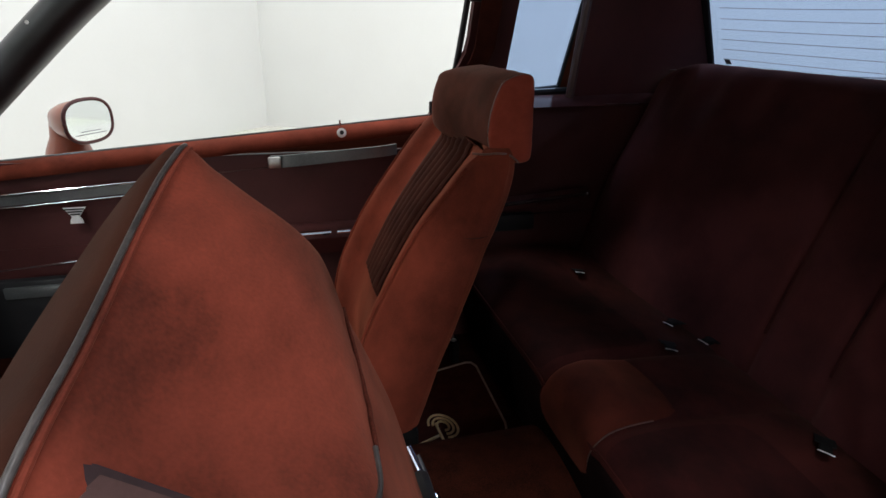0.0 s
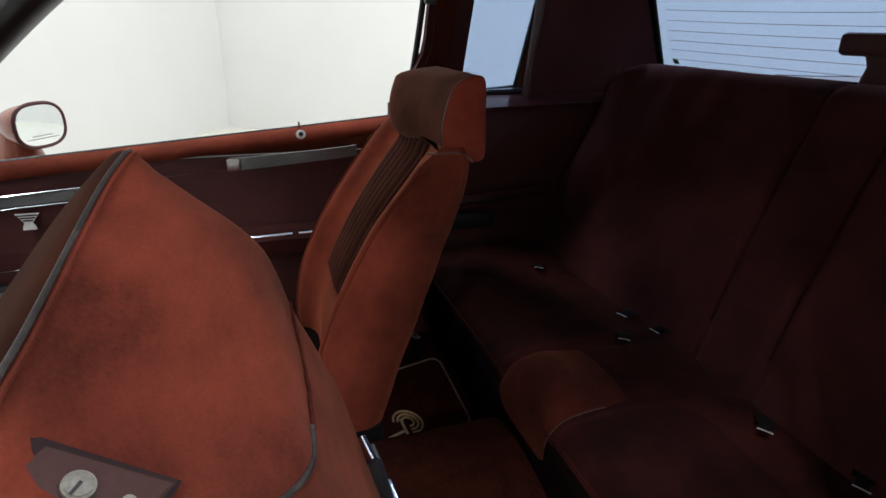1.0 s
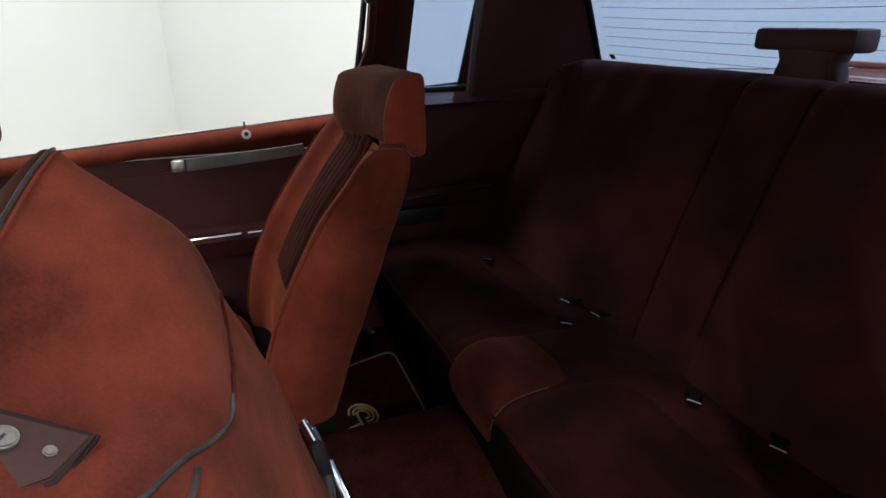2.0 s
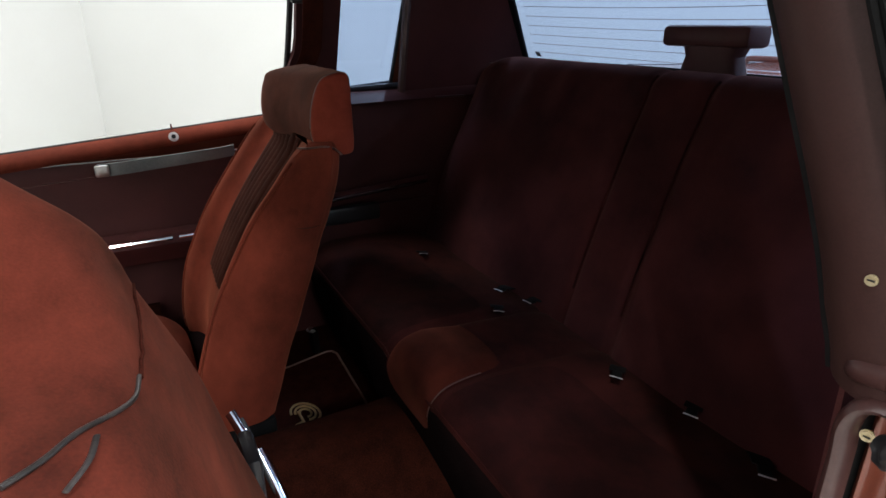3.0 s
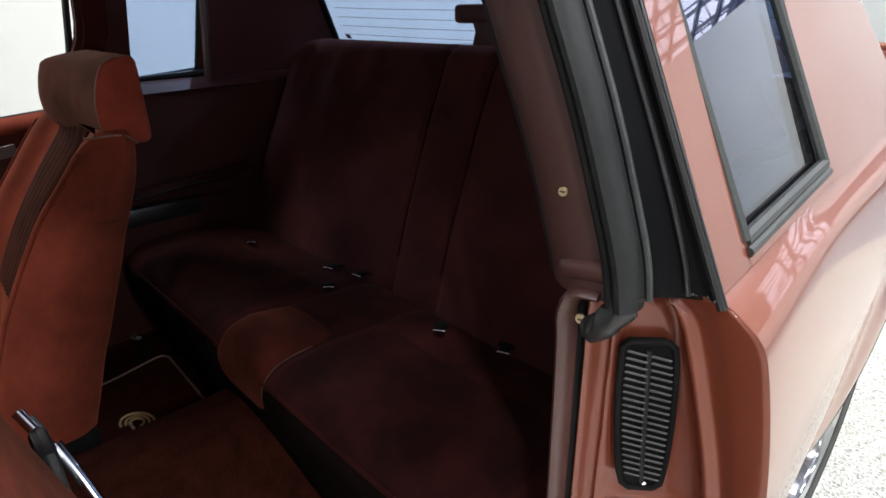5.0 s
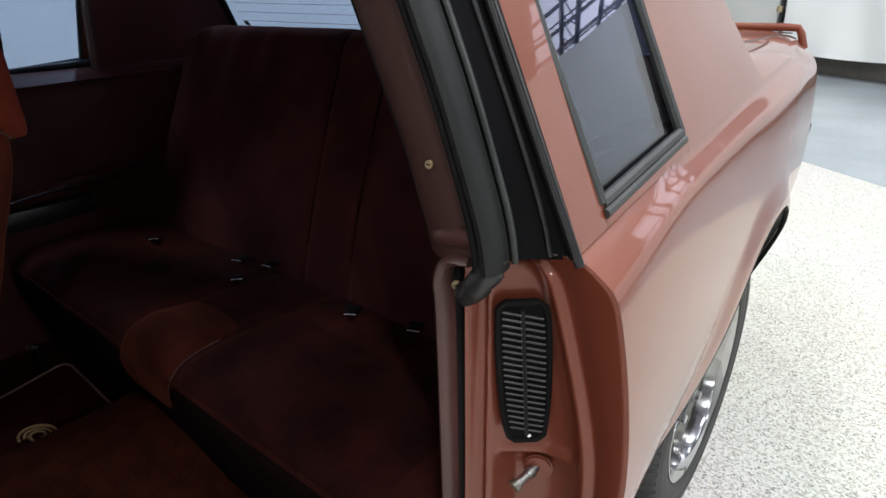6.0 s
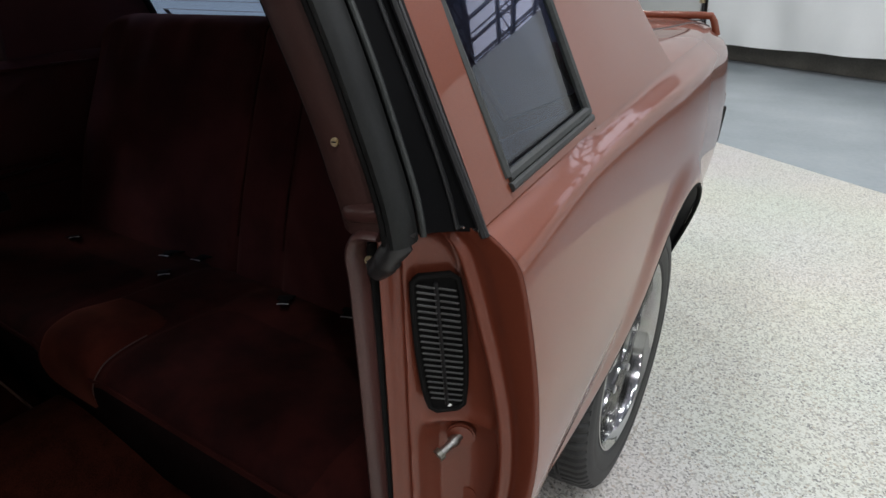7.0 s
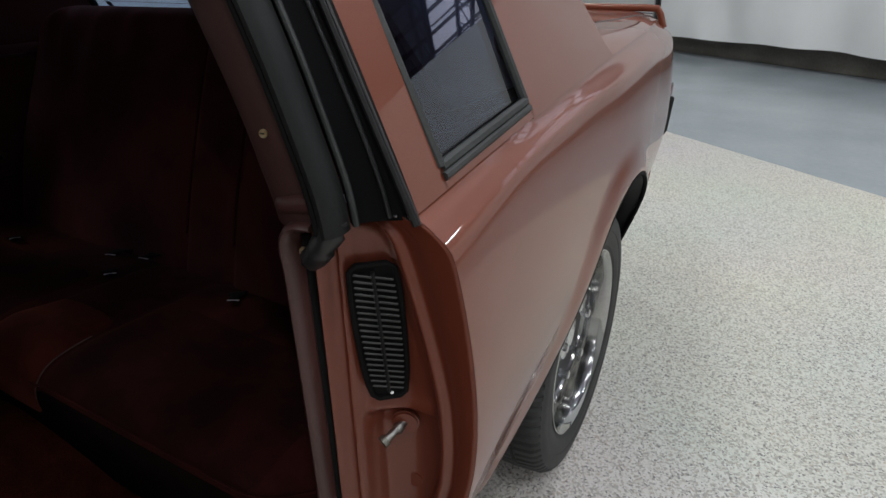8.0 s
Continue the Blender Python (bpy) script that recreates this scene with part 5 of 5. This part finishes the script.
# crease and piping where the upper panel ends
part("panel_crease", tube([on_back(0.445 + 0.135 * i / 12, 0.9365 - 0.004 * math.sin(math.pi * i / 12), 0.0002) for i in range(13)], 0.0011, 8), "mat", dseat)
low = [on_back(0.580, 0.938, 0.0), on_back(0.605, 0.942, 0.0005), on_back(0.626, 0.949, 0.001), on_back(0.647, 0.957, 0.001), on_back(0.664, 0.960, 0.001), on_back(0.676, 0.962, 0.001)]
part("panel_piping", tube(low, 0.0013, 8, 30), "grey_piping", dseat, "thin faded piping")
part("belt_strap", tube([on_back(0.648, 0.954, 0.001), on_back(0.664, 0.954, 0.002), on_back(0.679, 0.954, 0.002)], 0.0014, 8, 10, 0.5), "grey_piping", dseat)
# belt guide bolted to the shoulder
P = axes(Vector((0.6465, 0.2160, 0.9773)), (0.011, 0.027, -0.015), (0.28, 0.46, 0.84))
guide = part("belt_guide", slab([(-0.0261, 0.0003), (0.0104, 0.0083), (0.0086, -0.0120), (-0.0010, -0.0240), (-0.0040, -0.028), (-0.0285, -0.028)], P, 0.003, 0.0008), "pillar_brown", dseat, "maroon plastic belt guide with two screws")
# the guide's thick side, dark with the shadow round the plate
part("guide_shadow", slab([(-0.0360, -0.0030), (-0.0335, 0.0008), (-0.0290, 0.0030), (0.0120, 0.0112), (0.0118, -0.0125), (0.0010, -0.0255), (-0.0025, -0.030), (-0.0385, -0.030)], P @ Matrix.Translation((0, 0, -0.0048)), 0.0068, 0.0012), "guide_shade", guide)
part("guide_screw", disc(P @ Vector((-0.0113, -0.0068, 0.0040)), P.to_3x3() @ Vector((0, 0, 1)), 0.0046, 0.0030, 24, 0.0008), "dull_steel", guide)
part("guide_slot", slab([(-0.0005, -0.004), (0.0005, -0.004), (0.0005, 0.0005), (-0.0005, 0.0005)], P @ Matrix.Translation((-0.0113, -0.0068, 0.0055)), 0.0004), "black_plastic", guide)
part("guide_screw", disc(P @ Vector((0.0026, -0.0041, 0.0034)), P.to_3x3() @ Vector((0, 0, 1)), 0.0022, 0.0020, 18, 0.0005), "dull_steel", guide)

# latch lever
lev = part("release_lever", tube([(0.355, 0.332, 0.744), (0.372, 0.340, 0.727), (0.388, 0.347, 0.710)], 0.0055, 10), "chrome", dseat, "chrome and black seat release lever")
part("lever_grip", tube([(0.384, 0.350, 0.713), (0.404, 0.358, 0.690), (0.428, 0.366, 0.662)], 0.0062, 10, 8, 0.7), "chrome", lev)
part("lever_inlay", tube([(0.362, 0.341, 0.739), (0.376, 0.347, 0.724)], 0.0022, 8), "black_plastic", lev)
part("lever_housing", box(0.400, 0.340, 0.705, 0.055, 0.016, 0.06, 0.007), "black_plastic", lev)

# ---- rear bench ----
bench = thing("rear_bench", "maroon velour rear bench, darkened as shade, with pale piping", "bench seat")
FR = 0.665


def cushion(u, v):
    """u across the car, v round from the front foot over the top to the back."""
    x = -0.695 + 1.39 * u
    prof = smooth_line([(0, FR + 0.045, 0.27), (0, FR + 0.008, 0.40), (0, FR - 0.004, 0.475), (0, FR + 0.012, 0.512), (0, FR + 0.05, 0.530), (0, 0.80, 0.535), (0, 0.95, 0.525), (0, 1.04, 0.505), (0, 1.10, 0.46)], 40)
    k = v * 39
    i = min(int(k), 38)
    p = prof[i].lerp(prof[i + 1], k - i)
    top = max(0, min(1, (p.z - 0.44) / 0.07))
    # two seats with a flat middle, edges rounded off
    ex = max(0.0, (abs(x) - 0.585) / 0.11)
    z = p.z - 0.030 * ex ** 3 * top
    y = max(p.y, p.y + (1.02 - p.y) * 0.50 * (1 - math.sqrt(max(0.0, 1 - ex ** 2.2))))
    dish = 0.018 * top * math.exp(-((abs(x) - 0.36) / 0.17) ** 2) * math.exp(-((p.y - 0.88) / 0.14) ** 2)
    seam = 0.010 * top * (math.exp(-((x - 0.135) / 0.012) ** 2) + math.exp(-((x + 0.045) / 0.012) ** 2)) * (1 if p.y < 0.95 else 0.5)
    return (x, y, z - dish - seam)


part("cushion", grid(lambda u, v: cushion(u, 0.30 + 0.70 * v), 120, 30, 0.0), "velour_rear_shade", bench, angle=80)
part("front_fascia", grid(lambda u, v: cushion(u, 0.30 * v), 60, 14, 0.0), "under_shade", bench, "front face of the cushion, its shade painted near-black", angle=80)
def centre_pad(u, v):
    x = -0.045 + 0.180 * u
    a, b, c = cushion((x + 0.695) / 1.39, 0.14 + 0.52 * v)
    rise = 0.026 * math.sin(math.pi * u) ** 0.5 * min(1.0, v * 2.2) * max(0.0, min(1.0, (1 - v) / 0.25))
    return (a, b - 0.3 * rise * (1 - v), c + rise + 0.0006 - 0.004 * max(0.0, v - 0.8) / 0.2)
part("centre_pad", grid(centre_pad, 24, 20, 0.002), "velour_centre_lit", bench, "raised centre pad, its light put into the lighter colour", angle=80)
def seat_insert(x0, x1):
    """Darker sewn-in panel of one seat, with softly rounded corners and a shallow welt."""
    def f(u, v):
        a, b = 2 * u - 1, 2 * v - 1
        c = (max(0.0, abs(a) ** 9 + abs(b) ** 9)) ** (1 / 9) if (a or b) else 1.0
        m = max(abs(a), abs(b)) / c if c > 1e-6 else 1.0
        x = (x0 + x1) / 2 + (x1 - x0) / 2 * a * m
        k = 0.315 + 0.415 * (0.5 + 0.5 * b * m)
        p = cushion((x + 0.695) / 1.39, k)
        return (p[0], p[1], p[2] + 0.0035 * (1 - max(abs(a), abs(b)) ** 10) - 0.0008)
    return grid(f, 30, 20, 0.0)


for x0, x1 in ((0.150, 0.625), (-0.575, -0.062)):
    part("seat_insert", seat_insert(x0, x1), "velour_bench_shade", bench, "darker velour seat panel", angle=80)
def bench_back(u, v):
    x = -0.705 + 1.41 * u
    prof = smooth_line([(0, 1.03, 0.47), (0, 1.055, 0.56), (0, 1.10, 0.70), (0, 1.16, 0.86), (0, 1.20, 0.955), (0, 1.225, 1.008), (0, 1.28, 1.022), (0, 1.33, 0.995), (0, 1.34, 0.93)], 44)
    k = v * 43
    i = min(int(k), 42)
    p = prof[i].lerp(prof[i + 1], k - i)
    ex = max(0.0, (abs(x) - 0.50) / 0.205)
    drop = 0.062 * ex ** 2 * max(0.0, min(1.0, (p.z - 0.70) / 0.2))
    rib = 0.004 * math.sin(x * 52) * (1 if abs(x + 0.37) < 0.19 or abs(x - 0.40) < 0.18 else 0) * max(0, min(1, (p.z - 0.85) / 0.1))
    seam = 0.010 * (math.exp(-((x - 0.165) / 0.010) ** 2) + math.exp(-((x - 0.02) / 0.010) ** 2))
    bulge = 0.02 * math.exp(-((abs(x) - 0.37) / 0.18) ** 2) * math.sin(math.pi * min(1, v * 1.6))
    return (x, p.y - bulge + seam - rib + 0.05 * ex ** 3, p.z - drop - 0.5 * seam)
part("backrest", grid(bench_back, 150, 43, 0.0), "velour_back_shade", bench, angle=80)
for x in (0.135, -0.045):
    line = [cushion((x + 0.695) / 1.39, 0.22 + 0.5 * i / 19) for i in range(20)]
    part("cushion_piping", tube([(a, b, c + 0.005) for a, b, c in line[:15]], 0.0012, 6), "dim_piping" if x > 0 else "velour_rear_shade", bench)
edge = [cushion(0.02 + 0.96 * i / 60, 0.33) for i in range(61)]
part("front_piping", tube([(a, b - 0.003, c + 0.002) for a, b, c in edge], 0.0026, 6), "velour_rear_shade", bench)
for x in (0.165, 0.02):
    line = [bench_back((x + 0.705) / 1.41, 0.15 + 0.50 * i / 24) for i in range(25)]
    part("back_piping", tube([(a, b - 0.004, c + 0.002) for a, b, c in line], 0.0025, 6), "velour_rear_shade", bench)

# seat belt buckles at the bench
def buckle(x, y, z, turn, lapped):
    b = thing("seat_belt_buckle", "black seat belt buckle with a chrome edge lying on the bench", "seat belt", "bench buckles")
    m = Matrix.Translation((x, y, z)) @ pose(0, 0, 0, -12, 4, turn) @ Matrix.Diagonal((0.8, 0.8, 0.8, 1))
    def at(bm):
        bmesh.ops.transform(bm, matrix=m, verts=bm.verts)
        return bm
    part("body", at(box(0, 0, 0.004, 0.022, 0.034, 0.009, 0.003)), "matte_black", b)
    part("plate", at(loft([[(-0.013 + 0.0012 * c, -0.022 + 0.003 * q, 0.006 + 0.0012 * c) for c, q in super_loop(8, 1)], [(0.0 + 0.0012 * c, -0.027 + 0.003 * q, 0.008) for c, q in super_loop(8, 1)], [(0.014 + 0.0012 * c, -0.021 + 0.003 * q, 0.005 + 0.0012 * c) for c, q in super_loop(8, 1)]])), "chrome_glint", b)
    part("webbing", at(grid(lambda u, v: (-0.018 + 0.036 * u, 0.018 + 0.09 * v, 0.006 - 0.02 * v * v), 3, 6, 0.002)), "matte_black", b)
for x, y, z, t in ((0.258, 0.972, 0.530, 40), (0.392, 1.004, 0.528, 30), (-0.035, 0.915, 0.538, 60), (-0.135, 0.988, 0.528, 30), (-0.056, 1.015, 0.526, 20), (-0.43, 0.93, 0.526, 70), (0.53, 0.988, 0.526, 40)):
    buckle(x, y, z, t, True)

anchor = thing("belt_anchor", "chrome belt anchor bolt on the floor beside the passenger seat", "seat belt")
part("plate", box(-0.56, 0.640, 0.302, 0.030, 0.012, 0.006, 0.002, pose(0, 0, 0, 20, 0, 25)), "brushed", anchor)
part("bolt", disc((-0.56, 0.640, 0.308), (0.3, -0.4, 1), 0.007, 0.006, 12, 0.001), "chrome", anchor)
part("bracket", box(-0.56, 0.648, 0.268, 0.034, 0.020, 0.070, 0.004), "matte_black", anchor)

# centre brake lamp on the parcel shelf
brake = thing("brake_lamp", "dark maroon high brake lamp on a stem behind the bench", "brake lamp")
part("housing", box(0.021, 1.385, 1.084, 0.212, 0.07, 0.042, 0.010), "maroon", brake)
part("stem", loft([[(0.03 + w * c, 1.385 + 0.03 * s, z) for c, s in super_loop(20, 0.5)] for z, w in ((0.985, 0.075), (1.02, 0.068), (1.045, 0.06), (1.066, 0.07))]), "maroon", brake)
part("lens", box(0.025, 1.423, 1.085, 0.185, 0.006, 0.038, 0.002), "red_lens", brake)

# floor mat with a sewn emblem
mat = thing("floor_mat", "dark maroon rear floor mat with bound edge and gold emblem", "floor mat")
O = [(-0.47, 0.36), (-0.222, 0.36), (-0.222, 0.655), (-0.235, 0.680), (-0.26, 0.686), (-0.505, 0.694), (-0.524, 0.686), (-0.528, 0.670), (-0.50, 0.56)]
part("mat_body", slab([(x, y) for x, y in O], Matrix.Translation((0, 0, 0.232)), 0.010, 0.003), "mat", mat)
part("edge_binding", tube([(x, y, 0.243) for x, y in O + [O[0]]], 0.0030, 6), "binding", mat, "tan bound edge")
EM = axes(Vector((-0.272, 0.525, 0.2425)), (-0.35, 1, 0), (0, 0, 1))
def ring(cx, cy, rx, ry, a0, a1, r, n=28):
    pts = [EM @ Vector((cx + rx * math.cos(a0 + (a1 - a0) * i / n), cy + ry * math.sin(a0 + (a1 - a0) * i / n), 0.001)) for i in range(n + 1)]
    return tube(pts, r, 6)
for rx, ry in ((0.030, 0.043), (0.021, 0.030), (0.012, 0.017)):
    part("emblem_thread", ring(0.020, 0.004, rx, ry, -2.0, 2.7, 0.0030), "gold", mat)
part("emblem_thread", tube([EM @ Vector((-0.060, -0.022, 0.001)), EM @ Vector((-0.006, -0.020, 0.001))], 0.0036, 6), "gold", mat)
part("emblem_thread", tube([EM @ Vector((-0.006, -0.036, 0.001)), EM @ Vector((0.010, 0.020, 0.001))], 0.0034, 6), "gold", mat)


# ---- plain front end of the car ----
def front_side(side):
    def f(u, v):
        y = -0.66 - 1.30 * u
        z = 0.26 + (0.80 - 0.06 * u - 0.26) * v
        d = math.hypot(y + 1.30, 0.0)
        if d < ARCH:
            z = max(z, HUB + math.sqrt(ARCH * ARCH - d * d)) if v < 1 else z
        return (side * (smooth_table(FLANK, min(z, 0.9)) - 0.03 * u * u - 0.02 * max(0, v - 0.8) / 0.2), y, z)
    return f


for side in (1, -1):
    part("front_fender", grid(front_side(side), 40, 14, 0.003), "paint", car)
    front = part("front_wheel", disc((side * 0.70, -1.30, HUB), (1, 0, 0), 0.22, 0.19, 48, 0.01), "chrome", car, "polished front wheel")
    ring_pts = [(side * 0.70, -1.30 + 0.265 * math.sin(2 * math.pi * i / 48), HUB + 0.265 * math.cos(2 * math.pi * i / 48)) for i in range(49)]
    part("tyre", tube(ring_pts, 0.070, 12, 0, 1.4, (1, 0, 0)), "tyre", front)
part("hood", grid(lambda u, v: ((0.85 - 0.05 * v) * (2 * u - 1), -0.68 - 1.30 * v, 0.90 - 0.05 * v - 0.10 * abs(2 * u - 1) ** 4 - 0.06 * v ** 4), 24, 12, 0.004), "paint", car, "copper bonnet")
part("nose", grid(lambda u, v: (0.80 * (2 * u - 1), -1.97 - 0.06 * math.sin(math.pi * v), 0.36 + 0.38 * v), 16, 8, 0.004), "black_plastic", car)
part("front_bumper", grid(lambda u, v: (0.82 * (2 * u - 1), -2.03 - 0.05 * math.sin(math.pi * v) + 0.14 * abs(2 * u - 1) ** 8, 0.42 + 0.18 * v), 30, 8, 0.006), "paint", car)
